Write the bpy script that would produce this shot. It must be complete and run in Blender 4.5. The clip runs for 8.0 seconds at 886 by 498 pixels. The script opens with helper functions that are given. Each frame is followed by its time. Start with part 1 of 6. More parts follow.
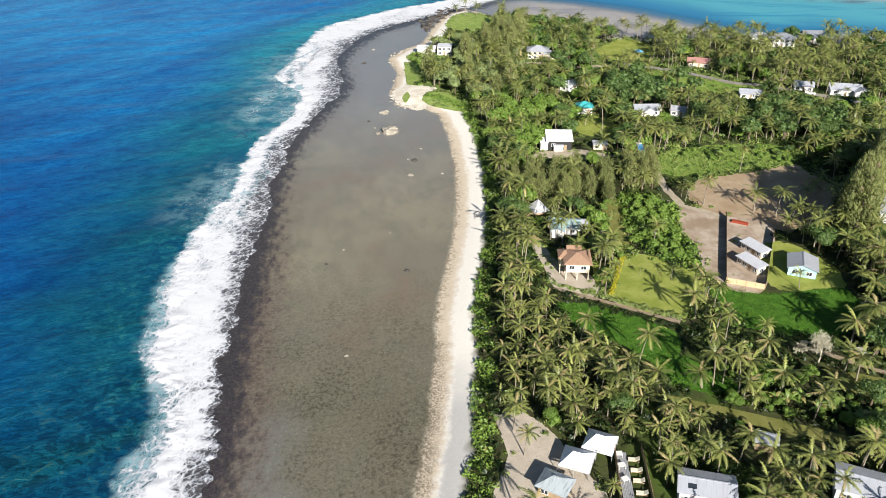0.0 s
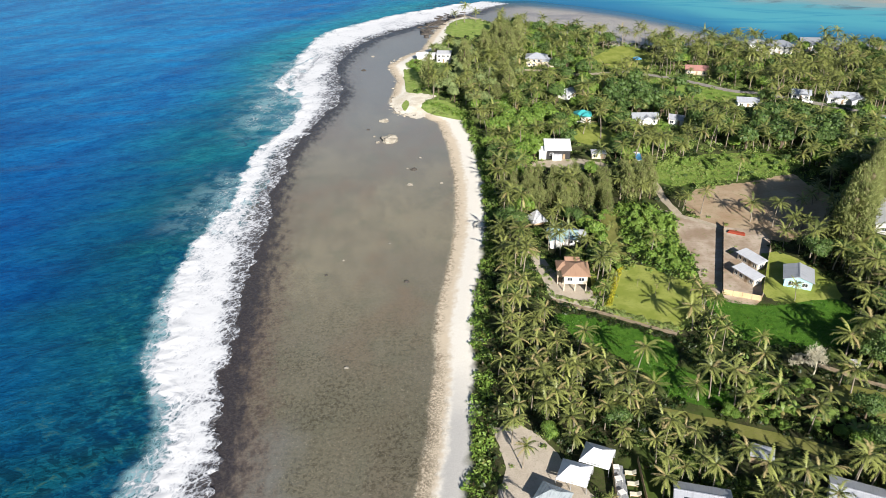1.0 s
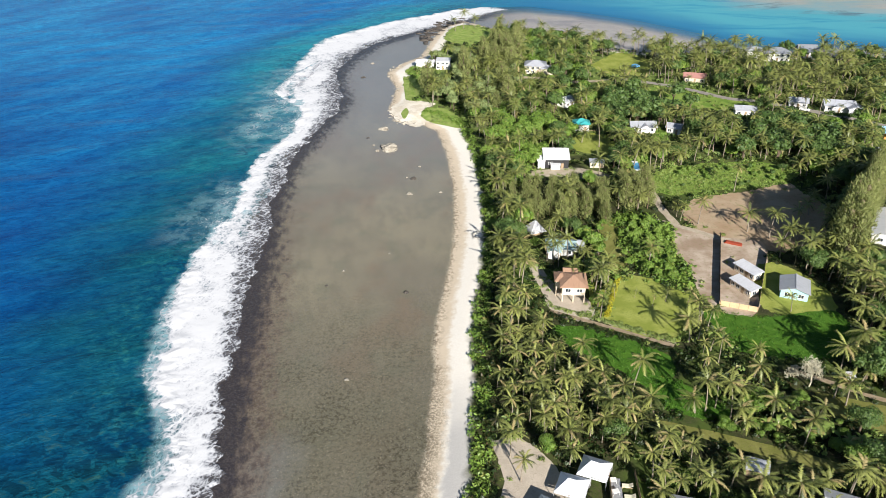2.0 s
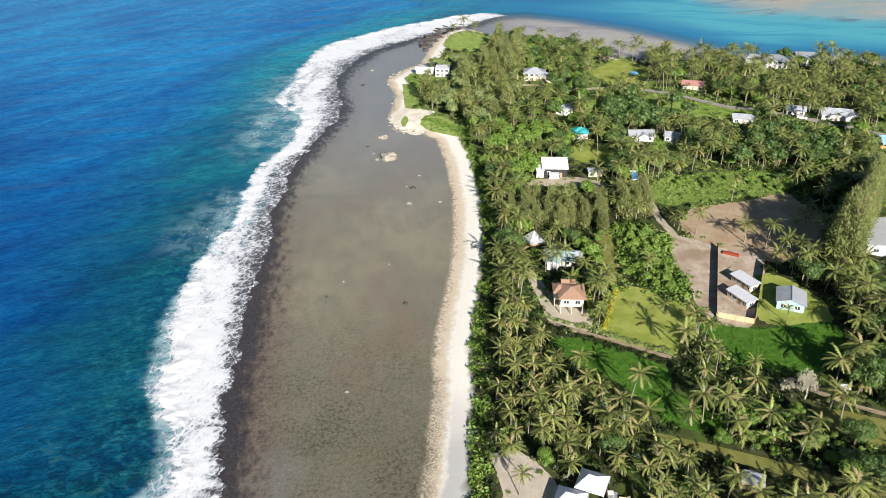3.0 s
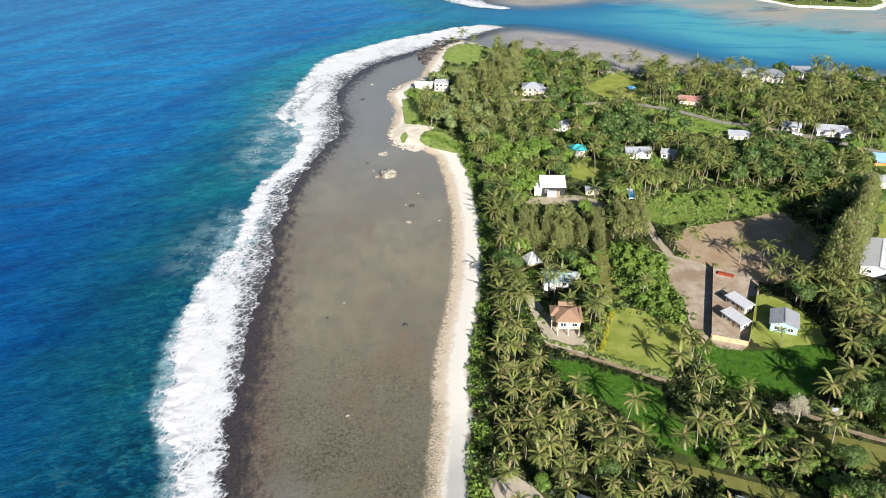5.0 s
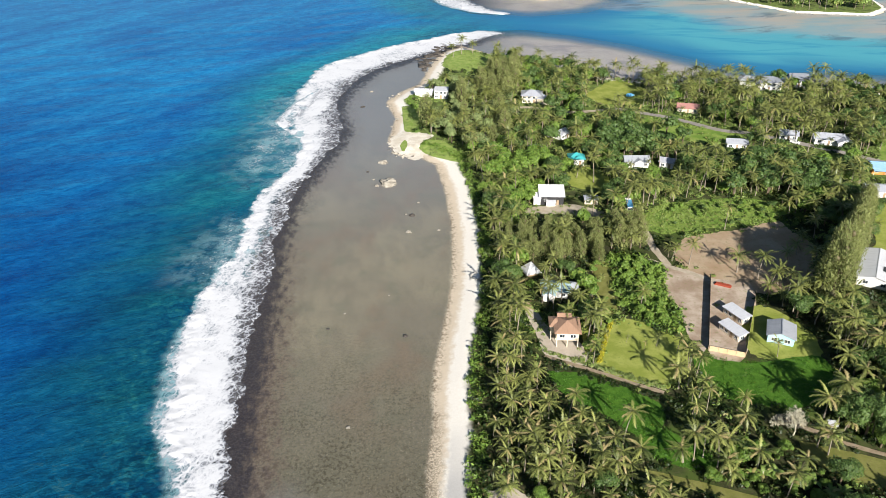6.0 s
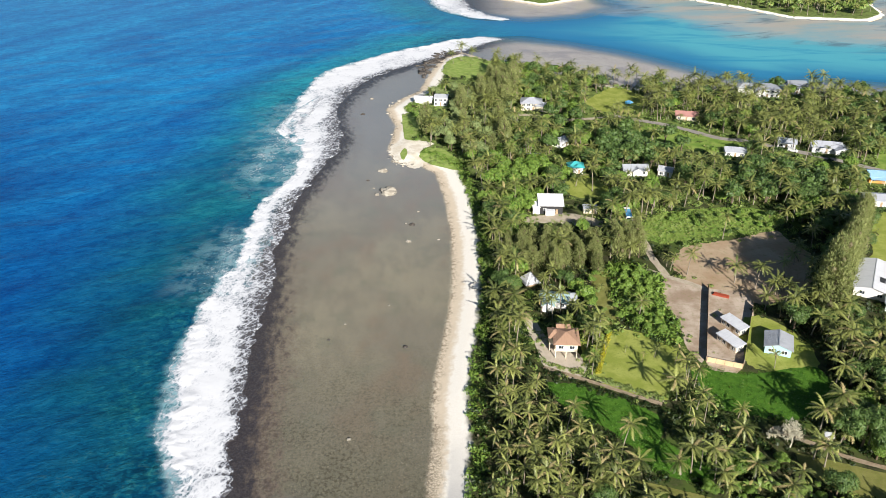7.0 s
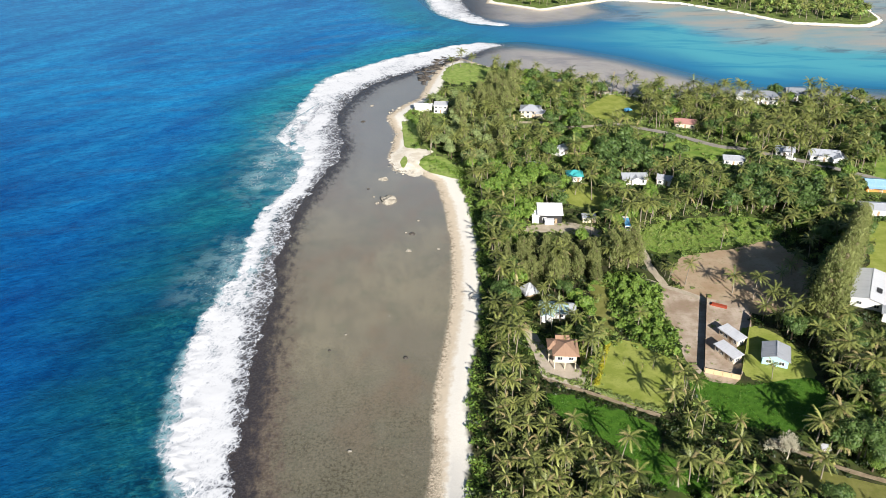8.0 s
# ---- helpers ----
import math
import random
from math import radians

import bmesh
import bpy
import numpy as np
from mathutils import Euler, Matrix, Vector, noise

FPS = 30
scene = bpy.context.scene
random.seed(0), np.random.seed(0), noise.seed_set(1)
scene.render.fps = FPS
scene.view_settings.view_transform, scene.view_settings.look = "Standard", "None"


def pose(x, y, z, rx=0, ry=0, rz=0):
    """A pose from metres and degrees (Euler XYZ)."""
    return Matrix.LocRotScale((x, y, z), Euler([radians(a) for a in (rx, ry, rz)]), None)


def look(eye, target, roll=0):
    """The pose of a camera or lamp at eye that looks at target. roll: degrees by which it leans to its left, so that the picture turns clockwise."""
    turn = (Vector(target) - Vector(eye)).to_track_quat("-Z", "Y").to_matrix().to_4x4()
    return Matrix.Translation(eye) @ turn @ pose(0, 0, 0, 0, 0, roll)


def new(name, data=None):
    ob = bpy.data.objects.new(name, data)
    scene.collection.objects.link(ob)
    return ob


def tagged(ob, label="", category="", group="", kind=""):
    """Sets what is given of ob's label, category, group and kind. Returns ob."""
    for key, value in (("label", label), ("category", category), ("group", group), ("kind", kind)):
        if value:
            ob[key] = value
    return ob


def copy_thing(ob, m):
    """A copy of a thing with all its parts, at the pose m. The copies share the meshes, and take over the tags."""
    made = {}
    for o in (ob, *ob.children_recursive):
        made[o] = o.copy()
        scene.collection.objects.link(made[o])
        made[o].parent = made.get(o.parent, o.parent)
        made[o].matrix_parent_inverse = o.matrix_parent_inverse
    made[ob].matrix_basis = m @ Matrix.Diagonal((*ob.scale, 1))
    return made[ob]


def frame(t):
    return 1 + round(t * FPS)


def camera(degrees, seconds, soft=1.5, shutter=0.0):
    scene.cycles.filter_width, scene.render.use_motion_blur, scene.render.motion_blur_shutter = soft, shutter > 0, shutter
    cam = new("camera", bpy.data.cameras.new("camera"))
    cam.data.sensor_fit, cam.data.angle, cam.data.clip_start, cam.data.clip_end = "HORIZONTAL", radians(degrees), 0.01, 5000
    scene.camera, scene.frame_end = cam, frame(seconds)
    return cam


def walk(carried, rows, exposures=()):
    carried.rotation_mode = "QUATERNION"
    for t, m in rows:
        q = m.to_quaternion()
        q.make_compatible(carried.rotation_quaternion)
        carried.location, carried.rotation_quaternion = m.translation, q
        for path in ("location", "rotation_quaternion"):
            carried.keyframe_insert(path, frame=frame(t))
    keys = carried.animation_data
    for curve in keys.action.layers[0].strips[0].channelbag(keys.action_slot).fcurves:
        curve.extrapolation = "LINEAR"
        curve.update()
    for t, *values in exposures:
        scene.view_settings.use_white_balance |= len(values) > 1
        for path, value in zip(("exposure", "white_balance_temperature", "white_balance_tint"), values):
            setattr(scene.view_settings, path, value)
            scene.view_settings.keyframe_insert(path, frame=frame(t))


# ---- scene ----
# camera: rises straight up over the shore
cam = camera(60.0, 8.0, soft=0.8)
PATH = [
    (0.00, 0.000, 0.000, 110.000, 0.000, -29.869, -0.599),
    (0.50, 0.052, -0.010, 111.732, -0.029, -29.853, -0.582),
    (1.00, 0.099, -0.016, 113.472, -0.057, -29.836, -0.566),
    (1.50, 0.141, -0.018, 115.218, -0.084, -29.819, -0.552),
    (2.25, 0.195, -0.014, 117.850, -0.121, -29.792, -0.533),
    (3.00, 0.238, -0.001, 120.497, -0.156, -29.764, -0.516),
    (3.50, 0.260, 0.012, 122.270, -0.178, -29.745, -0.507),
    (4.00, 0.278, 0.030, 124.050, -0.199, -29.725, -0.498),
    (4.50, 0.291, 0.052, 125.837, -0.218, -29.705, -0.491),
    (5.25, 0.300, 0.092, 128.531, -0.245, -29.674, -0.482),
    (6.00, 0.299, 0.140, 131.239, -0.269, -29.642, -0.476),
    (6.50, 0.292, 0.178, 133.053, -0.284, -29.620, -0.473),
    (7.00, 0.281, 0.219, 134.874, -0.297, -29.597, -0.471),
    (7.50, 0.264, 0.265, 136.702, -0.310, -29.574, -0.471),
    (8.00, 0.242, 0.314, 138.537, -0.321, -29.551, -0.472),
]
walk(cam, [(t, pose(x, y, z, 90 + pitch, 0, yaw) @ pose(0, 0, 0, 0, 0, roll)) for t, x, y, z, yaw, pitch, roll in PATH])

# ---- daylight ----
SUN_EL, SUN_AZ = radians(26.5), radians(-73)
sun_from = Vector((math.cos(SUN_EL) * math.cos(SUN_AZ), math.cos(SUN_EL) * math.sin(SUN_AZ), math.sin(SUN_EL)))
world = bpy.data.worlds.new("sky")
scene.world = world
world.use_nodes = True
wn = world.node_tree.nodes
sky = wn.new("ShaderNodeTexSky")
sky.sky_type, sky.sun_disc = "NISHITA", False
sky.dust_density, sky.ozone_density = 0.2, 2.5
sky.sun_elevation, sky.sun_rotation = SUN_EL, math.atan2(sun_from.x, sun_from.y)
wn["Background"].inputs["Strength"].default_value = 0.045
world.node_tree.links.new(sky.outputs["Color"], wn["Background"].inputs["Color"])
sun = new("sun", bpy.data.lights.new("sun", "SUN"))
sun.data.energy, sun.data.angle, sun.data.color = 5.2, radians(0.55), (1.0, 0.945, 0.885)
sun.matrix_world = look(sun_from * 500, (0, 0, 0))
scene.view_settings.exposure = 0.72

# ---- materials ----


class Nodes:
    """A small builder for node materials."""

    def __init__(self, name):
        self.mat = bpy.data.materials.new(name)
        self.mat.use_nodes = True
        self.tree = self.mat.node_tree
        self.bsdf = self.tree.nodes["Principled BSDF"]
        self.out = self.tree.nodes["Material Output"]

    def add(self, kind):
        return self.tree.nodes.new("ShaderNode" + kind)

    def put(self, socket, value):
        if isinstance(value, bpy.types.NodeSocket):
            self.tree.links.new(value, socket)
        elif hasattr(value, "__len__") and len(value) == 3 and socket.type == "RGBA":
            socket.default_value = (*value, 1)
        else:
            socket.default_value = value

    def place(self):
        return self.add("NewGeometry").outputs["Position"]

    def local(self):
        return self.add("TexCoord").outputs["Object"]

    def stretch(self, vec, scale, turn=0.0):
        m = self.add("Mapping")
        self.put(m.inputs["Vector"], vec)
        m.vector_type = "TEXTURE"
        m.inputs["Scale"].default_value = [1 / s for s in scale]
        m.inputs["Rotation"].default_value = (0, 0, radians(turn))
        return m.outputs["Vector"]

    def noise(self, scale, detail=3.0, rough=0.55, vec=None, distort=0.0):
        n = self.add("TexNoise")
        self.put(n.inputs["Vector"], vec if vec is not None else self.place())
        n.inputs["Scale"].default_value, n.inputs["Detail"].default_value = scale, detail
        n.inputs["Roughness"].default_value, n.inputs["Distortion"].default_value = rough, distort
        return n.outputs["Fac"]

    def cells(self, scale, vec=None, feature="F1", out="Distance"):
        n = self.add("TexVoronoi")
        n.feature = feature
        self.put(n.inputs["Vector"], vec if vec is not None else self.place())
        n.inputs["Scale"].default_value = scale
        return n.outputs[out]

    def steps(self, fac, low, high, a=0.0, b=1.0):
        n = self.add("MapRange")
        n.interpolation_type = "SMOOTHSTEP"
        self.put(n.inputs["Value"], fac)
        for k, v in zip(("From Min", "From Max", "To Min", "To Max"), (low, high, a, b)):
            self.put(n.inputs[k], v)
        return n.outputs["Result"]

    def calc(self, op, a, b=0.0, c=0.0):
        n = self.add("Math")
        n.operation = op
        for s, v in zip(n.inputs, (a, b, c)):
            self.put(s, v)
        return n.outputs[0]

    def blend(self, fac, a, b, how="MIX"):
        n = self.add("Mix")
        n.data_type, n.blend_type = "RGBA", how
        self.put(n.inputs[0], fac)
        self.put(n.inputs[6], a)
        self.put(n.inputs[7], b)
        return n.outputs[2]

    def attr(self, name):
        n = self.add("Attribute")
        n.attribute_name = name
        return n.outputs["Fac"]

    def bump(self, height, strength=0.5, dist=0.1):
        n = self.add("Bump")
        n.inputs["Strength"].default_value, n.inputs["Distance"].default_value = strength, dist
        self.put(n.inputs["Height"], height)
        return n.outputs["Normal"]

    def done(self, color=None, rough=0.8, normal=None, spec=0.3, metal=0.0):
        if color is not None:
            self.put(self.bsdf.inputs["Base Color"], color)
        self.put(self.bsdf.inputs["Roughness"], rough)
        self.put(self.bsdf.inputs["Specular IOR Level"], spec)
        self.put(self.bsdf.inputs["Metallic"], metal)
        if normal is not None:
            self.put(self.bsdf.inputs["Normal"], normal)
        return self.mat


def ground_material():
    n = Nodes("island_ground")
    land, reef = n.attr("d_land"), n.attr("d_reef")
    wob = n.calc("MULTIPLY_ADD", n.noise(0.16, 4), 5.0, -2.5)
    land_w = n.calc("ADD", land, wob)
    big, mid, fine = n.noise(0.03, 3), n.noise(0.25, 4), n.noise(2.2, 4, 0.65)
    # soil, leaf litter and grass on land
    soil = n.blend(n.steps(mid, 0.4, 0.62), (0.03, 0.036, 0.014), (0.065, 0.085, 0.022))
    soil = n.blend(n.steps(fine, 0.45, 0.7), soil, (0.09, 0.072, 0.045))
    soil = n.blend(n.steps(big, 0.5, 0.62), soil, (0.07, 0.11, 0.02))
    axes = n.add("SeparateXYZ")
    n.put(axes.inputs[0], n.place())
    soil = n.blend(n.calc("MULTIPLY", n.steps(axes.outputs["Y"], 235.0, 320.0, 0.0, 0.85), n.steps(mid, 0.36, 0.56, 0.3, 1.0)), soil, (0.17, 0.23, 0.06))
    # sand of the beach, coarse and grey towards the south, with rubble along the water's edge
    sand = n.blend(fine, (0.78, 0.72, 0.61), (0.90, 0.87, 0.79))
    sand = n.blend(n.steps(n.calc("ADD", land, n.calc("MULTIPLY", n.noise(0.7, 4), 4.0)), 7.0, 4.6), sand, (0.66, 0.56, 0.42))
    rubble = n.steps(n.noise(1.1, 6, 0.75), 0.42, 0.62)
    sand = n.blend(n.calc("MULTIPLY", n.steps(land_w, 2.8, -0.5), rubble), sand, (0.17, 0.13, 0.085))
    gravel = n.blend(n.noise(3.5, 5, 0.75), (0.30, 0.29, 0.275), (0.66, 0.645, 0.61))
    gravelly = n.calc("MULTIPLY", n.steps(n.calc("ADD", land, n.calc("MULTIPLY_ADD", n.noise(0.5, 4), 3.0, -1.5)), 3.8, 5.4), n.steps(n.calc("MULTIPLY_ADD", big, 30.0, axes.outputs["Y"]), 160.0, 138.0, 0.0, 0.85))
    sand = n.blend(gravelly, sand, gravel)
    strand = n.calc("MULTIPLY", n.steps(n.calc("ADD", land, n.calc("MULTIPLY_ADD", n.noise(0.25, 5, 0.7), 9.0, -4.5)), 4.6, 1.2), n.steps(axes.outputs["Y"], 158.0, 132.0))
    sand = n.blend(n.calc("MULTIPLY", strand, n.steps(n.noise(2.0, 6, 0.8), 0.44, 0.56, 0.0, 0.85)), sand, (0.17, 0.145, 0.10))
    shore = n.blend(n.steps(land_w, 8.0, 10.5), sand, soil)
    # reef flat: brown algae turf, purple-black where the surf keeps it wet
    wet = n.attr("d_surf")
    turf = n.blend(n.steps(big, 0.35, 0.65), (0.27, 0.235, 0.175), (0.35, 0.305, 0.215))
    streak = n.noise(0.22, 5, 0.6, n.stretch(n.place(), (1.0, 0.4, 1.0), 8))
    turf = n.blend(n.steps(streak, 0.42, 0.7, 0.0, 0.55), turf, (0.225, 0.195, 0.145))
    turf = n.blend(n.steps(n.noise(0.045, 4, 0.6, n.stretch(n.place(), (1.0, 0.5, 1.0), -8)), 0.48, 0.66, 0.0, 0.55), turf, (0.285, 0.19, 0.13))
    turf = n.blend(n.steps(n.noise(0.09, 5, 0.65), 0.50, 0.68, 0.0, 0.55), turf, (0.215, 0.21, 0.15))
    turf = n.blend(n.steps(n.noise(2.6, 4, 0.7), 0.46, 0.68, 0.0, 0.4), turf, (0.13, 0.115, 0.08))
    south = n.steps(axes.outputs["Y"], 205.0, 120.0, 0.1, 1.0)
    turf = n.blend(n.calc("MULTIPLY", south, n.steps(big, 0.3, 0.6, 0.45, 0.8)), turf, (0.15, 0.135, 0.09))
    weedbed = n.calc("MULTIPLY", n.steps(n.noise(0.06, 4, 0.6), 0.40, 0.62, 0.5, 1.0), south)
    turf = n.blend(n.calc("MULTIPLY", weedbed, n.steps(n.noise(1.2, 6, 0.8), 0.47, 0.58, 0.0, 0.75)), turf, (0.055, 0.047, 0.028))
    pool = n.calc("MULTIPLY", n.steps(n.calc("MULTIPLY_ADD", n.noise(0.12, 5, 0.65), 16.0, n.calc("SUBTRACT", wet, 8.0)), 21.0, 11.0), n.steps(n.calc("MULTIPLY_ADD", n.noise(0.1, 4), 20.0, axes.outputs["Y"]), 146.0, 122.0, 0.0, 0.75))
    turf = n.blend(pool, turf, n.blend(n.noise(0.8, 4, 0.7), (0.185, 0.18, 0.165), (0.25, 0.24, 0.215)))
    turf = n.blend(n.calc("MULTIPLY", south, n.steps(n.noise(1.9, 4, 0.7, n.stretch(n.place(), (1, 1, 1), 40)), 0.57, 0.68, 0.0, 0.55)), turf, (0.42, 0.365, 0.26))
    # sky reflection on the northern reef, painted in as blue-grey
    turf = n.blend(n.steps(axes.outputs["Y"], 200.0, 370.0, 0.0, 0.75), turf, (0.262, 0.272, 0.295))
    rough_edge = n.calc("MULTIPLY_ADD", n.noise(0.5, 6, 0.7, n.stretch(n.place(), (1.0, 0.5, 1.0), 10)), 14.0, -7.0)
    brown = n.steps(n.calc("ADD", wet, n.calc("MULTIPLY", rough_edge, 1.5)), 14.0, 5.0, 0.0, n.steps(axes.outputs["Y"], 150.0, 270.0, 0.75, 0.2))
    turf = n.blend(brown, turf, n.blend(n.steps(n.noise(1.1, 5, 0.7), 0.4, 0.62), (0.21, 0.155, 0.12), (0.085, 0.055, 0.045)))
    dark = n.blend(n.steps(fine, 0.40, 0.68), (0.026, 0.023, 0.029), (0.085, 0.07, 0.072))
    dark = n.blend(n.steps(n.noise(1.6, 5, 0.75), 0.62, 0.70, 0.0, 0.7), dark, (0.17, 0.14, 0.12))
    turf = n.blend(n.steps(n.calc("ADD", wet, n.calc("MULTIPLY", rough_edge, 1.3)), 7.5, 1.5, 0.0, 0.9), turf, dark)
    flat = n.attr("pale")
    shoals = n.blend(mid, (0.46, 0.39, 0.345), (0.58, 0.505, 0.45))
    shoals = n.blend(n.steps(n.noise(0.05, 6, 0.7, n.stretch(n.place(), (0.7, 1.4, 1.0), -20), 0.6), 0.48, 0.66, 0.0, 0.7), shoals, (0.30, 0.265, 0.27))
    shoals = n.blend(n.steps(n.noise(0.3, 5, 0.75), 0.58, 0.68, 0.0, 0.6), shoals, (0.62, 0.57, 0.5))
    turf = n.blend(flat, turf, shoals)
    # sea floor outside the reef: coral heads with sand between
    coral = n.steps(n.cells(0.22, n.stretch(n.place(), (1, 0.7, 1), 20)), 0.1, 0.6)
    floor_c = n.blend(coral, (0.30, 0.26, 0.14), (0.045, 0.05, 0.035))
    floor_c = n.blend(n.attr("lagoon"), floor_c, (0.40, 0.36, 0.29))
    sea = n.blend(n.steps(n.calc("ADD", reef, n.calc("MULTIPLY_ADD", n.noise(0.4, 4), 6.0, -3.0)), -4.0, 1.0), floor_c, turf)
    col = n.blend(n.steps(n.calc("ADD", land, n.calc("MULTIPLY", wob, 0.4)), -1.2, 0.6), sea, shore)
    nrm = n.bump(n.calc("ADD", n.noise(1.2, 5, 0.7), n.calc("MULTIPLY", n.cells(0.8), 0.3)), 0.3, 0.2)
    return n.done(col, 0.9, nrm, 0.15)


def water_material():
    n = Nodes("sea_water")
    depth, lagoon, reef = n.attr("depth"), n.attr("lagoon"), n.attr("d_reef")
    pos = n.place()
    drift = n.noise(0.012, 4, 0.6, n.stretch(pos, (1.0, 1.8, 1.0), 15))
    deep = n.blend(drift, (0.0015, 0.052, 0.215), (0.0025, 0.088, 0.28))
    axes = n.add("SeparateXYZ")
    n.put(axes.inputs[0], pos)
    # far sea painted brighter, standing in for sky reflected at a low angle
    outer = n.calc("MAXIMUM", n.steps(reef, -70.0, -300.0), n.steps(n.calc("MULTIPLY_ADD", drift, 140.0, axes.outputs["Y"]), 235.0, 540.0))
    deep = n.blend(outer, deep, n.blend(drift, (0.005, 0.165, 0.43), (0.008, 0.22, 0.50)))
    near = n.steps(n.calc("ADD", reef, n.calc("MULTIPLY_ADD", drift, 44.0, -22.0)), -84.0, -24.0)
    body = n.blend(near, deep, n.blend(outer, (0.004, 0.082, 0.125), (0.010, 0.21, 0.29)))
    # coral heads that show through the clear water beside the reef
    heads = n.noise(0.4, 5, 0.66, n.stretch(pos, (1.0, 0.9, 1.0), 25), 0.6)
    zone = n.calc("MULTIPLY", n.steps(n.calc("ADD", reef, n.calc("MULTIPLY_ADD", drift, 30.0, -15.0)), -48.0, -14.0), n.steps(n.noise(0.02, 3), 0.42, 0.6))
    body = n.blend(n.calc("MULTIPLY", zone, n.steps(heads, 0.5, 0.66, 0.0, 0.6)), body, (0.02, 0.165, 0.16))
    body = n.blend(n.calc("MULTIPLY", zone, n.steps(heads, 0.5, 0.4, 0.0, 0.8)), body, (0.002, 0.045, 0.085))
    south = n.calc("MULTIPLY", n.steps(n.calc("MULTIPLY_ADD", drift, 40.0, axes.outputs["Y"]), 190.0, 130.0), n.steps(n.calc("MULTIPLY_ADD", drift, 24.0, reef), -52.0, -12.0))
    lump = n.noise(0.34, 6, 0.68, n.stretch(pos, (0.9, 1.25, 1.0), -12), 0.7)
    body = n.blend(n.calc("MULTIPLY", south, n.steps(lump, 0.52, 0.44, 0.0, 0.85)), body, (0.003, 0.032, 0.052))
    body = n.blend(n.calc("MULTIPLY", south, n.steps(lump, 0.55, 0.68, 0.0, 0.75)), body, n.blend(n.noise(0.15, 3), (0.02, 0.125, 0.12), (0.055, 0.13, 0.095)))
    chan = n.noise(0.013, 5, 0.6, n.stretch(pos, (0.8, 1.9, 1.0), -14), 0.8)
    east = n.steps(n.calc("MULTIPLY_ADD", chan, 170.0, axes.outputs["X"]), 115.0, 260.0)
    lag = n.blend(east, (0.006, 0.155, 0.35), (0.085, 0.40, 0.48))
    lag = n.blend(n.steps(n.noise(0.016, 5, 0.6, n.stretch(pos, (0.5, 2.3, 1.0), -8), 0.9), 0.48, 0.64, 0.0, 0.75), lag, (0.015, 0.25, 0.42))
    lag = n.blend(n.steps(n.calc("MULTIPLY_ADD", chan, 40.0, reef), -34.0, 8.0, 0.0, 0.85), lag, (0.012, 0.17, 0.36))
    lag = n.blend(n.steps(n.calc("ADD", n.attr("shoal"), n.calc("MULTIPLY_ADD", chan, 1.1, -0.55)), 0.2, 0.95), lag, n.blend(n.steps(n.noise(0.02, 5, 0.6, n.stretch(pos, (0.6, 1.6, 1.0), 5)), 0.4, 0.6), (0.28, 0.38, 0.39), (0.43, 0.40, 0.34)))
    weed = n.noise(0.03, 6, 0.62, n.stretch(pos, (0.6, 2.0, 1.0), 10), 0.5)
    lag = n.blend(n.calc("MULTIPLY", n.steps(weed, 0.53, 0.66, 0.0, 0.75), n.steps(n.attr("shoal"), 0.1, 0.5)), lag, (0.10, 0.15, 0.19))
    open_sea = n.steps(lagoon, 0.0, 1.0, 1.0, 0.25)
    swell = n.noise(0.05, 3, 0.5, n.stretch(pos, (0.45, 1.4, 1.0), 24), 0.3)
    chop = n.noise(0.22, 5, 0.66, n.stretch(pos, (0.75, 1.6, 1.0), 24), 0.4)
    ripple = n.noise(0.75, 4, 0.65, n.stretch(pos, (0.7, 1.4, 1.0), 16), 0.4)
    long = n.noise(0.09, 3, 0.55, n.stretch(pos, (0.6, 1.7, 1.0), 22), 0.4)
    wavelet_shading = n.calc("ADD", n.calc("MULTIPLY", long, 0.12), n.calc("ADD", n.calc("MULTIPLY", chop, 0.58), n.calc("MULTIPLY", ripple, 0.3)))
    # light and shade of the waves painted in: paler crests, darker troughs
    body = n.blend(n.steps(wavelet_shading, 0.50, 0.58, 0.0, 0.62), body, (2.4, 1.4, 1.22), "MULTIPLY")
    body = n.blend(n.steps(wavelet_shading, 0.50, 0.42, 0.0, 0.66), body, (0.5, 0.6, 0.72), "MULTIPLY")
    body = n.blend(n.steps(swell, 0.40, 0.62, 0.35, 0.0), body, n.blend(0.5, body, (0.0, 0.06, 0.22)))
    roller_shading = n.noise(0.03, 3, 0.5, n.stretch(pos, (0.3, 1.3, 1.0), 55), 0.3)
    # long swell fronts: their bright and dark faces are tinted in as bands
    body = n.blend(n.steps(roller_shading, 0.52, 0.64, 0.0, 0.8), body, (1.3, 1.22, 1.12), "MULTIPLY")
    body = n.blend(n.steps(roller_shading, 0.50, 0.38, 0.0, 0.8), body, (0.6, 0.72, 0.84), "MULTIPLY")
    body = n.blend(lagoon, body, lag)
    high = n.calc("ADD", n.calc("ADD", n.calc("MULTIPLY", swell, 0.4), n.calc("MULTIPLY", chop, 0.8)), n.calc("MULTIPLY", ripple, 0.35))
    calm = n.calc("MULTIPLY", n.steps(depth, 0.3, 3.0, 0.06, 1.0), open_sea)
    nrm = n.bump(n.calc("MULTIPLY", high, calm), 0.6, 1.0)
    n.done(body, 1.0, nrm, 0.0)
    clear = n.add("BsdfTransparent")
    clear.inputs["Color"].default_value = (0.96, 0.975, 0.975, 1)
    mix = n.add("MixShader")
    fac = n.calc("MAXIMUM", n.steps(depth, 0.35, 2.2, 0.03, 0.97), n.calc("MULTIPLY", lagoon, n.steps(depth, 0.0, 2.0, 0.55, 0.97)))
    n.put(mix.inputs[0], fac)
    n.put(mix.inputs[1], clear.outputs[0])
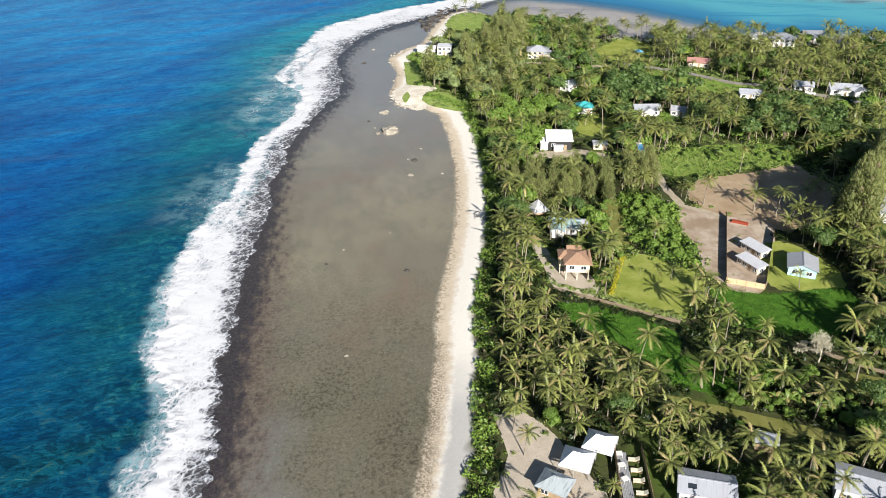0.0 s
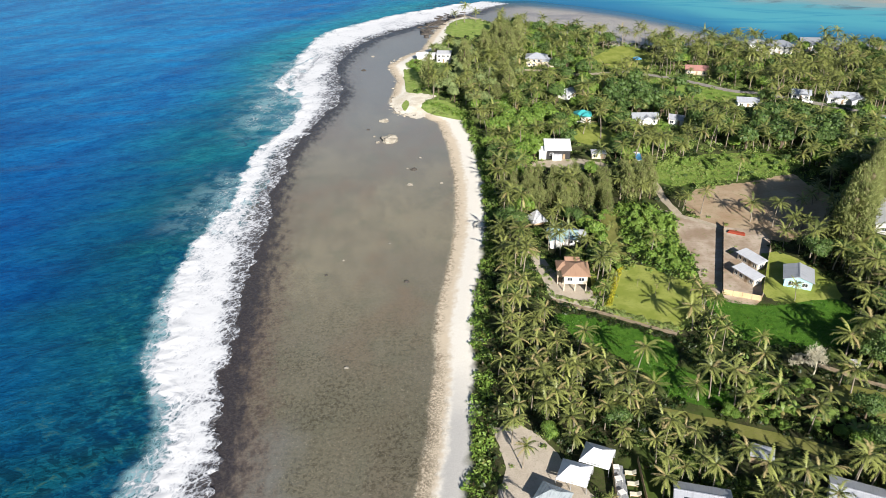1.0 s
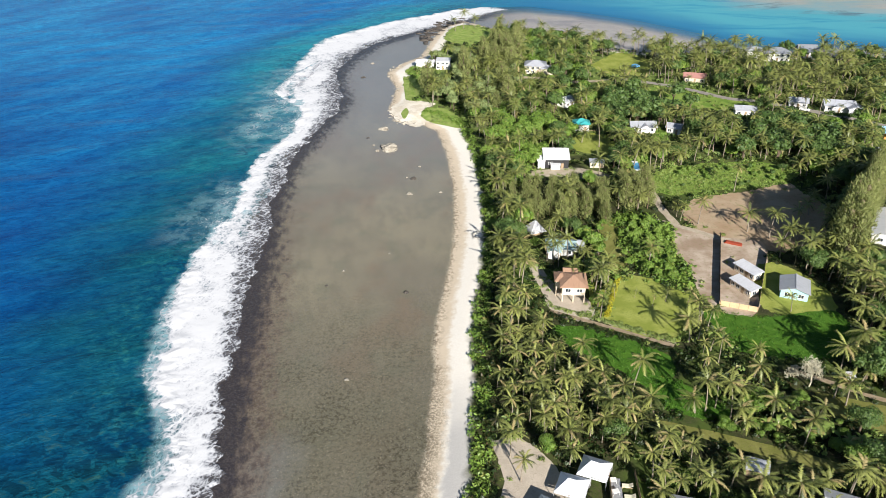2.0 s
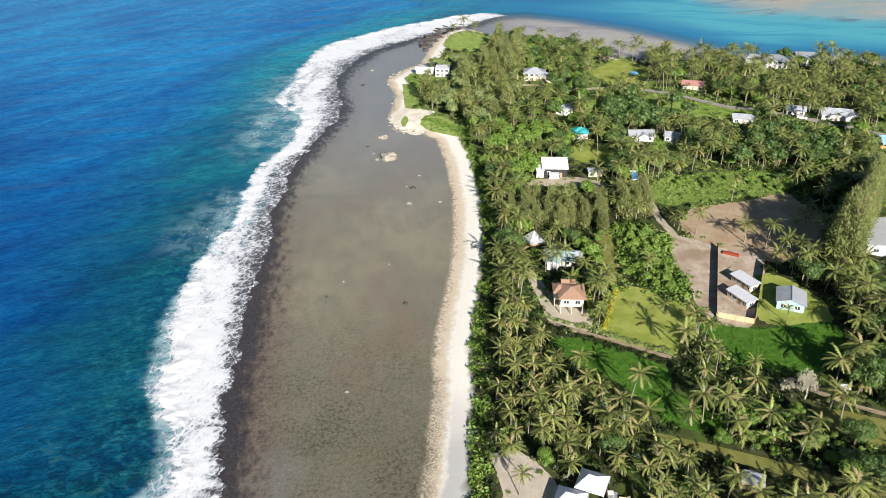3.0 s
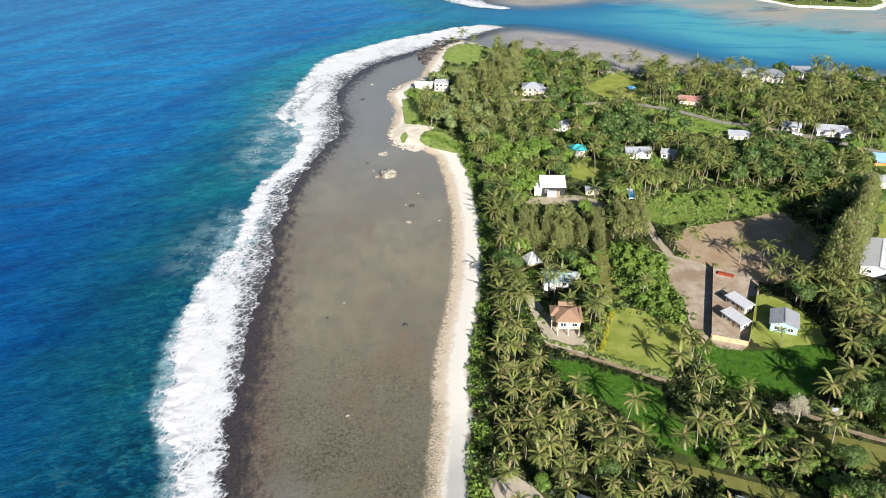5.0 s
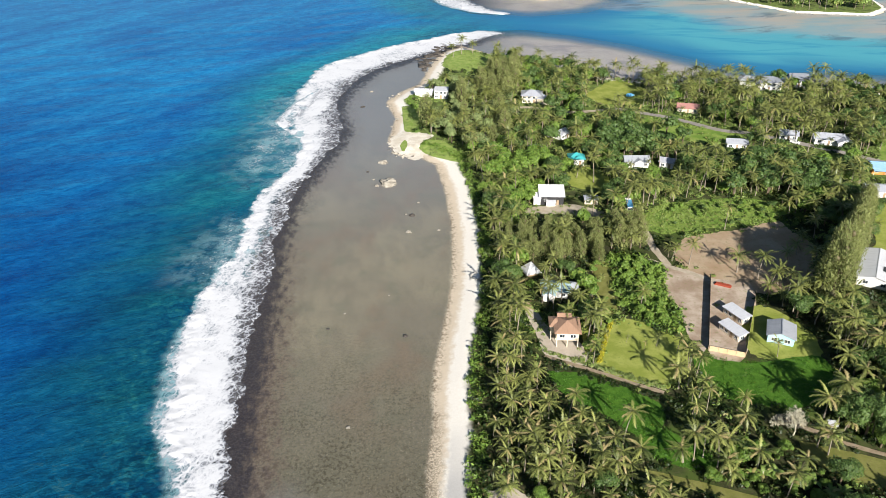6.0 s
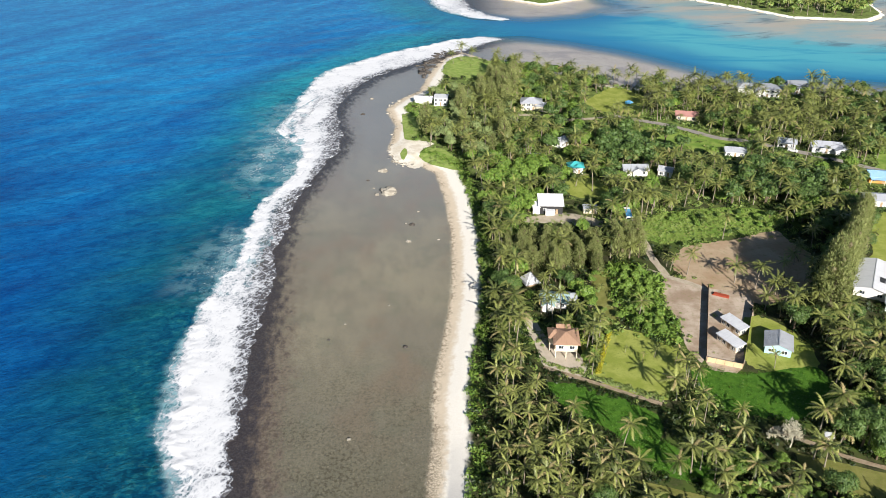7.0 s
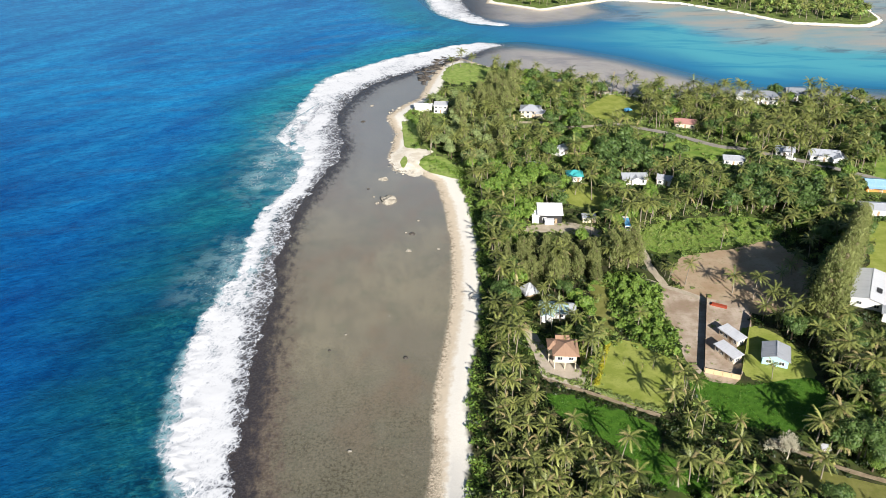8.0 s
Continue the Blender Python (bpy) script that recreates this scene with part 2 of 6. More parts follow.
    n.put(mix.inputs[2], n.bsdf.outputs[0])
    gloss = n.add("BsdfGlossy")
    gloss.inputs["Roughness"].default_value = 0.25
    soft_nrm = n.bump(n.calc("MULTIPLY", high, calm), 0.25, 0.6)
    n.put(gloss.inputs["Normal"], soft_nrm)
    face = n.add("LayerWeight")
    n.put(face.inputs["Normal"], soft_nrm)
    fres = n.calc("MULTIPLY_ADD", n.calc("POWER", face.outputs["Facing"], 5.0), 0.6, 0.02)
    top = n.add("MixShader")
    n.put(top.inputs[0], fres)
    n.put(top.inputs[1], mix.outputs[0])
    n.put(top.inputs[2], gloss.outputs[0])
    n.put(n.out.inputs["Surface"], top.outputs[0])
    return n.mat


def foam_material():
    """White water: bright where thick, threads and milky blue where it thins out."""
    n = Nodes("sea_foam")
    pos = n.place()
    cov = n.attr("cover")
    warp = n.add("TexNoise")
    n.put(warp.inputs["Vector"], pos)
    warp.inputs["Scale"].default_value, warp.inputs["Detail"].default_value = 0.35, 4.0
    bent = n.add("VectorMath")
    bent.operation = "MULTIPLY_ADD"
    n.put(bent.inputs[0], warp.outputs["Color"])
    bent.inputs[1].default_value = (3.0, 3.0, 0.0)
    n.put(bent.inputs[2], pos)
    flow = n.stretch(bent.outputs[0], (1.0, 0.7, 1.0), -25)
    wide = n.steps(n.cells(0.26, flow, "DISTANCE_TO_EDGE"), 0.16, 0.0)
    thread = n.steps(n.cells(0.62, flow, "DISTANCE_TO_EDGE"), 0.2, 0.0)
    thin = n.steps(n.cells(1.5, flow, "DISTANCE_TO_EDGE"), 0.25, 0.0)
    grain = n.noise(0.62, 7, 0.66, n.stretch(pos, (1.0, 0.7, 1.0), -25), 0.8)
    lace = n.calc("ADD", n.calc("MULTIPLY", wide, 0.17), n.calc("ADD", n.calc("MULTIPLY", thread, 0.2), n.calc("MULTIPLY", thin, 0.17)))
    lace = n.calc("MULTIPLY", lace, n.steps(cov, 0.12, 0.42, 0.2, 1.0))
    value = n.calc("ADD", n.calc("ADD", cov, lace), n.calc("MULTIPLY_ADD", grain, 0.9, -0.45))
    white = n.steps(value, 0.45, 0.95)
    milk = n.calc("MULTIPLY", n.steps(cov, 0.08, 0.55, 0.0, 0.85), n.steps(n.calc("ADD", n.noise(0.16, 4), n.calc("MULTIPLY_ADD", grain, 0.7, -0.35)), 0.36, 0.62))
    milk = n.calc("MAXIMUM", milk, n.calc("MULTIPLY", n.steps(cov, 0.2, 0.55, 0.0, 0.85), n.steps(n.calc("ADD", lace, n.calc("MULTIPLY", grain, 0.4)), 0.12, 0.5, 0.3, 1.0)))
    col = n.blend(n.steps(value, 0.62, 1.25), (0.40, 0.42, 0.46), (0.74, 0.75, 0.76))
    col = n.blend(white, n.blend(n.attr("seaward"), (0.40, 0.41, 0.44), (0.30, 0.56, 0.62)), col)
    n.done(col, 0.75, n.bump(grain, 0.2, 0.5), 0.2)
    mix = n.add("MixShader")
    n.put(mix.inputs[0], n.calc("MAXIMUM", white, n.calc("MULTIPLY", milk, n.steps(n.attr("seaward"), 0.0, 1.0, 0.25, 1.0))))
    n.put(mix.inputs[1], n.add("BsdfTransparent").outputs[0])
    n.put(mix.inputs[2], n.bsdf.outputs[0])
    n.put(n.out.inputs["Surface"], mix.outputs[0])
    return n.mat


def leaf_material(name, dark, light, dry, dry_amount=0.08, gloss=0.45, through_light=0.25):
    n = Nodes(name)
    isl = n.add("NewGeometry").outputs["Random Per Island"]
    obr = n.add("ObjectInfo").outputs["Random"]
    col = n.blend(isl, dark, light)
    col = n.blend(n.steps(n.noise(0.07, 3), 0.35, 0.68, 0.0, 0.55), col, light)
    col = n.blend(n.calc("MULTIPLY", obr, 0.3), col, dark)
    col = n.blend(n.steps(isl, 1.0 - dry_amount * 1.3, 1.0 - dry_amount * 0.7), col, dry)
    n.done(col, gloss, None, 0.4)
    thin = n.add("BsdfTranslucent")
    n.put(thin.inputs["Color"], n.blend(0.5, col, light))
    mix = n.add("MixShader")
    mix.inputs[0].default_value = through_light
    n.put(mix.inputs[1], n.bsdf.outputs[0])
    n.put(mix.inputs[2], thin.outputs[0])
    n.put(n.out.inputs["Surface"], mix.outputs[0])
    return n.mat


def plain_material(name, color, worn, rough=0.7, grain=3.0, spec=0.3, metal=0.0, relief=0.15):
    n = Nodes(name)
    pos = n.local()
    col = n.blend(n.steps(n.noise(grain, 4, 0.6, pos), 0.4, 0.75, 0.0, 0.7), color, worn)
    col = n.blend(n.steps(n.noise(0.35, 3, 0.5, pos), 0.45, 0.75, 0.0, 0.5), col, worn)
    return n.done(col, rough, n.bump(n.noise(grain * 4, 4, 0.6, pos), relief, 0.05), spec, metal)


def roof_material(name, color, worn, rough=0.5, metal=0.0):
    """Ribbed metal sheet with streaks that run down the slope."""
    n = Nodes(name)
    pos = n.local()
    rib = n.add("TexWave")
    rib.wave_type, rib.bands_direction = "BANDS", "X"
    n.put(rib.inputs["Vector"], pos)
    rib.inputs["Scale"].default_value = 3.0
    streak = n.noise(1.4, 4, 0.6, n.stretch(pos, (2.2, 0.25, 0.25)))
    col = n.blend(n.steps(streak, 0.45, 0.75, 0.0, 0.8), color, worn)
    col = n.blend(n.steps(n.noise(0.4, 3, 0.5, pos), 0.5, 0.8, 0.0, 0.5), col, worn)
    return n.done(col, rough, n.bump(rib.outputs["Fac"], 0.5, 0.05), 0.4, metal)


def patch_material(name, a, b, c, scale=0.35):
    n = Nodes(name)
    col = n.blend(n.steps(n.noise(scale, 4, 0.6), 0.35, 0.65), a, b)
    col = n.blend(n.steps(n.noise(scale * 7, 5, 0.7), 0.5, 0.75, 0.0, 0.8), col, c)
    return n.done(col, 0.95, n.bump(n.noise(scale * 9, 5, 0.7), 0.6, 0.2), 0.1)


GROUND, WATER, FOAM = ground_material(), water_material(), foam_material()
PALM = leaf_material("palm_frond", (0.033, 0.055, 0.013), (0.37, 0.395, 0.11), (0.38, 0.31, 0.14), 0.025, 0.45, 0.08)
BROAD = leaf_material("broad_leaf", (0.05, 0.10, 0.028), (0.15, 0.238, 0.057), (0.2, 0.22, 0.07), 0.05)
# near-black leaf: the shade beneath the palms is put into its colour
UNDER = leaf_material("painted_shade_leaf", (0.012, 0.026, 0.006), (0.036, 0.07, 0.012), (0.09, 0.07, 0.03), 0.10)
BRIGHT = leaf_material("bright_leaf", (0.068, 0.15, 0.021), (0.25, 0.37, 0.066), (0.28, 0.32, 0.07), 0.05)
NEEDLE = leaf_material("ironwood_needle", (0.115, 0.145, 0.042), (0.37, 0.40, 0.14), (0.20, 0.17, 0.09), 0.08, 0.7)
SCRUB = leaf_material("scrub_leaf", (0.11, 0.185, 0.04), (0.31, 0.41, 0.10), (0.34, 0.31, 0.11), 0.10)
VINE = leaf_material("creeper_leaf", (0.04, 0.13, 0.011), (0.12, 0.265, 0.026), (0.18, 0.22, 0.03), 0.04)
COAST = leaf_material("coast_leaf", (0.11, 0.17, 0.05), (0.31, 0.39, 0.11), (0.30, 0.27, 0.11), 0.08, 0.6)
YELLOW = leaf_material("yellow_leaf", (0.34, 0.34, 0.02), (0.62, 0.54, 0.04), (0.25, 0.28, 0.04), 0.15)
TWIG = plain_material("dry_twig", (0.60, 0.56, 0.42), (0.46, 0.43, 0.31), 0.9)
BARK = plain_material("palm_bark", (0.30, 0.26, 0.20), (0.17, 0.14, 0.11), 0.9, 1.5)
WOODBARK = plain_material("tree_bark", (0.16, 0.12, 0.08), (0.09, 0.07, 0.05), 0.95, 1.5)
ROCK = plain_material("coral_rock", (0.37, 0.34, 0.28), (0.20, 0.17, 0.13), 0.95, 0.8, 0.15, 0.0, 0.8)
LEDGE = plain_material("pale_ledge_rock", (0.52, 0.47, 0.38), (0.32, 0.28, 0.22), 0.95, 0.6, 0.15, 0.0, 0.8)
DARKROCK = plain_material("wet_rock", (0.10, 0.085, 0.07), (0.05, 0.045, 0.04), 0.6, 0.8, 0.3, 0.0, 0.8)
GRASS = patch_material("lawn_grass", (0.23, 0.275, 0.05), (0.32, 0.35, 0.085), (0.17, 0.21, 0.045), 0.2)
GREEN = patch_material("long_grass", (0.14, 0.235, 0.04), (0.24, 0.32, 0.07), (0.10, 0.15, 0.03), 0.2)
LIME = patch_material("low_coast_grass", (0.20, 0.30, 0.06), (0.31, 0.38, 0.11), (0.15, 0.20, 0.05), 0.35)
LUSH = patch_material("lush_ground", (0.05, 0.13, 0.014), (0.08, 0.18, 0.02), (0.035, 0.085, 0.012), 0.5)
PALELEAF = leaf_material("pale_coast_leaf", (0.13, 0.185, 0.07), (0.30, 0.37, 0.14), (0.30, 0.27, 0.11), 0.05, 0.6)
DULLGRASS = patch_material("worn_grass", (0.155, 0.165, 0.04), (0.22, 0.22, 0.065), (0.20, 0.16, 0.09), 0.3)
DIRT = patch_material("bare_earth", (0.32, 0.235, 0.165), (0.51, 0.42, 0.33), (0.23, 0.225, 0.10), 0.12)
REDDIRT = patch_material("brown_earth", (0.36, 0.25, 0.155), (0.44, 0.34, 0.23), (0.20, 0.205, 0.075), 0.1)
SHELF = patch_material("coral_sand", (0.66, 0.59, 0.47), (0.80, 0.75, 0.64), (0.48, 0.42, 0.32), 0.25)
TRACK = patch_material("sand_track", (0.50, 0.43, 0.33), (0.40, 0.34, 0.25), (0.30, 0.27, 0.17), 0.4)
SANDY = patch_material("sandy_yard", (0.55, 0.48, 0.385), (0.47, 0.405, 0.32), (0.36, 0.31, 0.23), 0.3)
PAVING = patch_material("pink_paving", (0.52, 0.34, 0.25), (0.58, 0.43, 0.34), (0.42, 0.30, 0.24), 0.8)
EARTH = patch_material("path_earth", (0.28, 0.21, 0.14), (0.38, 0.30, 0.21), (0.20, 0.20, 0.09), 0.6)
ASPHALT = patch_material("worn_road", (0.33, 0.30, 0.26), (0.27, 0.25, 0.22), (0.38, 0.34, 0.28), 0.3)
WHITE = plain_material("white_paint", (0.80, 0.79, 0.76), (0.66, 0.64, 0.60), 0.55)
CREAM = plain_material("cream_paint", (0.72, 0.63, 0.48), (0.58, 0.50, 0.38), 0.7)
PALEBLUE = plain_material("pale_blue_paint", (0.42, 0.66, 0.74), (0.35, 0.55, 0.62), 0.6)
ORANGE = plain_material("orange_paint", (0.70, 0.30, 0.08), (0.55, 0.24, 0.08), 0.7)
BLACK = plain_material("black_paint", (0.03, 0.03, 0.032), (0.05, 0.05, 0.05), 0.6)
TIMBER = plain_material("weathered_timber", (0.42, 0.31, 0.19), (0.28, 0.2, 0.13), 0.85)
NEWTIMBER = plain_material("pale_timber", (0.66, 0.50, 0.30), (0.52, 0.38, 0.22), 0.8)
CANVAS = plain_material("white_canvas", (0.76, 0.77, 0.80), (0.66, 0.67, 0.70), 0.6, 1.0)
CONCRETE = plain_material("concrete", (0.45, 0.43, 0.39), (0.33, 0.31, 0.28), 0.9)
CUSHION = plain_material("cream_cushion", (0.78, 0.74, 0.56), (0.68, 0.63, 0.47), 0.9)
BLUEPLASTIC = plain_material("blue_sheet", (0.10, 0.36, 0.66), (0.20, 0.48, 0.72), 0.4)
REDCLOTH = plain_material("red_sheet", (0.34, 0.065, 0.03), (0.25, 0.05, 0.03), 0.7)
PLASTICGREY = plain_material("grey_plastic", (0.35, 0.36, 0.37), (0.25, 0.26, 0.27), 0.5)
R_BROWN = roof_material("brown_roof", (0.42, 0.26, 0.17), (0.33, 0.20, 0.13), 0.7)
R_WHITE = roof_material("white_roof", (0.66, 0.67, 0.69), (0.54, 0.55, 0.57), 0.5)
R_CHALK = roof_material("chalk_white_roof", (0.86, 0.86, 0.86), (0.76, 0.76, 0.76), 0.5)
R_GREY = roof_material("grey_roof", (0.40, 0.42, 0.45), (0.30, 0.32, 0.35), 0.4)
R_SLATE = roof_material("dark_grey_roof", (0.24, 0.26, 0.29), (0.19, 0.20, 0.22), 0.6)
R_PALE = roof_material("zinc_roof", (0.44, 0.46, 0.50), (0.34, 0.35, 0.38), 0.5)
R_TEAL = roof_material("teal_roof", (0.06, 0.42, 0.42), (0.08, 0.34, 0.34), 0.45)
R_RED = roof_material("red_roof", (0.46, 0.235, 0.20), (0.38, 0.20, 0.17), 0.55)
R_BLUE = roof_material("blue_roof", (0.30, 0.52, 0.72), (0.40, 0.56, 0.68), 0.45)
R_MOSS = roof_material("mossy_zinc_roof", (0.40, 0.45, 0.47), (0.16, 0.20, 0.22), 0.6)
R_AQUA = roof_material("pale_aqua_roof", (0.34, 0.48, 0.50), (0.15, 0.19, 0.19), 0.6)
THATCH = plain_material("pale_thatch", (0.56, 0.57, 0.58), (0.42, 0.41, 0.40), 0.95, 2.0, 0.1, 0.0, 0.6)
glass_nodes = Nodes("window_glass")
GLASS = glass_nodes.done((0.03, 0.04, 0.05), 0.08, None, 0.6)

# ---- mesh helpers ----


def link(name, verts, faces, mat, parent=None, smooth=False, label=""):
    """One mesh object from vertex and face arrays."""
    me = bpy.data.meshes.new(name)
    me.from_pydata([tuple(v) for v in verts], [], [tuple(f) for f in faces])
    for m in mat if isinstance(mat, (list, tuple)) else [mat]:
        me.materials.append(m)
    if smooth:
        me.polygons.foreach_set("use_smooth", [True] * len(me.polygons))
    ob = new(name, me)
    ob.parent = parent
    return tagged(ob, label)


def big_mesh(name, verts, tris, mats, index=None, smooth=False):
    """One mesh object from large triangle arrays."""
    me = bpy.data.meshes.new(name)
    k = tris.shape[1]
    me.vertices.add(len(verts))
    me.vertices.foreach_set("co", np.asarray(verts, np.float32).ravel())
    me.loops.add(tris.size)
    me.loops.foreach_set("vertex_index", np.asarray(tris, np.int32).ravel())
    me.polygons.add(len(tris))
    me.polygons.foreach_set("loop_start", np.arange(0, tris.size, k, dtype=np.int32))
    for m in mats:
        me.materials.append(m)
    if index is not None:
        me.polygons.foreach_set("material_index", np.asarray(index, np.int32))
    if smooth:
        me.polygons.foreach_set("use_smooth", np.ones(len(tris), bool))
    me.update(calc_edges=True)
    return new(name, me)


def part(name, bm, mat, parent, label=""):
    me = bpy.data.meshes.new(name)
    bm.to_mesh(me)
    bm.free()
    me.materials.append(mat)
    ob = new(name, me)
    ob.parent = parent
    return tagged(ob, label)


def box(x0, x1, y0, y1, z0, z1, bevel=0.0):
    bm = bmesh.new()
    bmesh.ops.create_cube(bm, size=1, matrix=Matrix.Translation(((x0 + x1) / 2, (y0 + y1) / 2, (z0 + z1) / 2)) @ Matrix.Diagonal((x1 - x0, y1 - y0, z1 - z0, 1)))
    if bevel:
        bmesh.ops.bevel(bm, geom=bm.edges[:], offset=bevel, segments=1, affect="EDGES")
    return bm


def poly_mesh(verts, faces):
    bm = bmesh.new()
    vs = [bm.verts.new(v) for v in verts]
    for f in faces:
        bm.faces.new([vs[i] for i in f])
    bmesh.ops.recalc_face_normals(bm, faces=bm.faces[:])
    return bm


def join_bm(bms):
    """Several bmeshes into one."""
    bm = bmesh.new()
    for b in bms:
        me = bpy.data.meshes.new("join")
        b.to_mesh(me)
        b.free()
        bm.from_mesh(me)
        bpy.data.meshes.remove(me)
    return bm


def to_line(px, py, line, closed=False):
    """Distance from points to a polyline."""
    pts = np.array(line, float)
    if closed:
        pts = np.vstack([pts, pts[:1]])
    best = np.full(np.shape(px), 1e9)
    for a, b in zip(pts[:-1], pts[1:]):
        d = b - a
        u = np.clip(((px - a[0]) * d[0] + (py - a[1]) * d[1]) / max(d @ d, 1e-9), 0, 1)
        best = np.minimum(best, np.hypot(px - a[0] - u * d[0], py - a[1] - u * d[1]))
    return best


def inside(px, py, ring):
    px, py = np.asarray(px, float), np.asarray(py, float)
    hit = np.zeros(px.shape, bool)
    pts = np.array(ring, float)
    for a, b in zip(pts, np.roll(pts, -1, 0)):
        cross = (a[1] > py) != (b[1] > py)
        with np.errstate(divide="ignore", invalid="ignore"):
            hit ^= cross & (px < (b[0] - a[0]) * (py - a[1]) / (b[1] - a[1]) + a[0])
    return hit


def signed(px, py, ring):
    """Distance to a closed outline, positive inside."""
    d = to_line(px, py, ring, True)
    return np.where(inside(px, py, ring), d, -d)


def curve(points, n):
    """Catmull-Rom through the points, n steps."""
    p = np.array(points, float)
    p = np.vstack([2 * p[0] - p[1], p, 2 * p[-1] - p[-2]])
    u = np.linspace(0, len(p) - 3 - 1e-6, n)
    i = u.astype(int)
    f = (u - i)[:, None]
    a, b, c, d = p[i], p[i + 1], p[i + 2], p[i + 3]
    return 0.5 * (2 * b + (c - a) * f + (2 * a - 5 * b + 4 * c - d) * f**2 + (3 * b - a - 3 * c + d) * f**3)


def ease(x, a, b):
    u = np.clip((x - a) / (b - a), 0, 1)
    return u * u * (3 - 2 * u)


# ---- the island's outlines ----
SEA = -1.2
SHORE = [(-14, -200), (-12, 60), (-6, 100), (-4, 116), (-2, 141), (-2, 160), (1, 185), (4, 209), (5, 243), (3, 280), (-1, 306), (-10, 318), (-19, 318), (-23, 336), (-21, 364),
         (-27, 390), (-19, 408), (-10, 420), (-5, 450), (3, 486), (16, 500), (38, 474), (78, 438), (106, 425), (126, 422), (170, 416), (205, 412), (232, 402), (262, 385), (600, 330), (600, -200)]
REEF = [(-54, -200), (-54, 60), (-53, 100), (-53, 132), (-57, 170), (-60, 200), (-63, 250), (-59, 300), (-54, 345), (-59, 395), (-50, 432), (-27, 466), (2, 500), (30, 524), (60, 526),
        (88, 516), (120, 493), (148, 462), (166, 440), (190, 424), (225, 430), (265, 412), (700, 360), (700, -200)]
ISLET = [(42, 668), (60, 655), (86, 634), (106, 647), (149, 672), (202, 656), (237, 621), (266, 583), (320, 571), (342, 590), (353, 640), (380, 800), (200, 860), (60, 760)]
FARREEF = [(-10, 720), (10, 640), (35, 604), (70, 590), (110, 600), (140, 630), (120, 700), (40, 760)]


# the white water: seaward edge, landward edge, and which share of it is solid white (y, from, to)
SURF_L = [(-64, 30), (-67, 95), (-66, 115), (-67, 125), (-72, 140), (-78, 155), (-80, 180), (-79.5, 200), (-76, 220), (-74, 240), (-75, 260), (-73, 280), (-68, 300), (-67, 330), (-74, 350), (-79, 372), (-79, 400), (-77, 430), (-73, 455), (-56, 482), (-28, 508), (12, 534), (46, 540)]
SURF_R = [(-43, 30), (-45.5, 95), (-46, 115), (-47.5, 127), (-50, 140), (-51.5, 155), (-53, 180), (-55, 200), (-56.5, 220), (-58, 240), (-58.5, 260), (-57, 280), (-54, 300), (-47.5, 330), (-46, 347), (-51, 370), (-53, 392), (-48, 416), (-37, 446), (-12, 474), (16, 500), (40, 523), (54, 532)]
CORE = [(30, 0.5, 0.7), (95, 0.5, 0.72), (115, 0.46, 0.78), (127, 0.40, 0.86), (140, 0.34, 0.88), (158, 0.38, 0.84), (178, 0.26, 0.80), (198, 0.10, 0.72), (220, 0.12, 0.56), (250, 0.14, 0.50), (280, 0.2, 0.6), (300, 0.25, 0.8), (325, 0.22, 0.66), (345, 0.14, 0.6), (370, 0.06, 0.66), (395, 0.08, 0.85), (420, 0.08, 0.72), (450, 0.08, 0.8), (480, 0.08, 0.9), (545, 0.1, 0.9)]


def span(*runs):
    """Grid lines: (from, to, step) one after another."""
    out = []
    for a, b, s in runs:
        out += list(np.arange(a, b, s))
    return np.array(out + [runs[-1][1]], float)


gx = span((-4500, -800, 370), (-800, -260, 60), (-260, -100, 8), (-100, 60, 2), (60, 360, 5), (360, 800, 44), (800, 4500, 370))
gy = span((-1500, -200, 130), (-200, 60, 20), (60, 340, 2), (340, 720, 4), (720, 1100, 38), (1100, 4800, 370))
GX, GY = np.meshgrid(gx, gy)
PX, PY = GX.ravel(), GY.ravel()
d_land = np.maximum(signed(PX, PY, SHORE), 1.9 * signed(PX, PY, ISLET))
d_far = signed(PX, PY, FARREEF)
d_reef = np.maximum(signed(PX, PY, REEF), d_far)
d_surf = signed(PX, PY, SURF_R + [(700, 532), (700, 30)])
pale = ease(PX, 25, 70) * ease(PY, 400, 440)
lagoon = ease(PX + 0.55 * (PY - 500), 20, 110) * ease(PY, 380, 440) * (1 - ease(d_reef, -4, 16))
shoal = np.clip(ease(signed(PX, PY, ISLET), -120, -15) * ease(PX, 60, 220), 0, 1)
jit = np.array([noise.noise(Vector((x * 0.05, y * 0.05, 0))) for x, y in zip(PX, PY)])
hz = np.where(d_land > 0, SEA + 1.2 * ease(d_land, -1.0, 10.0), SEA - 0.05 - 0.25 * ease(-d_land, 0, 12) - 0.3 * pale * ease(-d_land, 2, 15))
drop = ease(-d_reef, 0, 70)
hz = np.where(d_reef < 0, np.where(lagoon > 0.3, SEA - 0.55 - 3.5 * ease(-d_reef, 0, 40), SEA - 0.5 - 0.9 * ease(-d_reef, 0, 5) - 12 * drop + 0.7 * jit * ease(-d_reef, 2, 20)), hz)
hz = np.where(d_land > 0, SEA + 1.2 * ease(d_land, -1.0, 10.0), hz)
cols, rows_n = len(gx), len(gy)
q = (np.arange(rows_n - 1)[:, None] * cols + np.arange(cols - 1)).ravel()
QUADS = np.stack([q, q + 1, q + cols + 1, q + cols], 1)


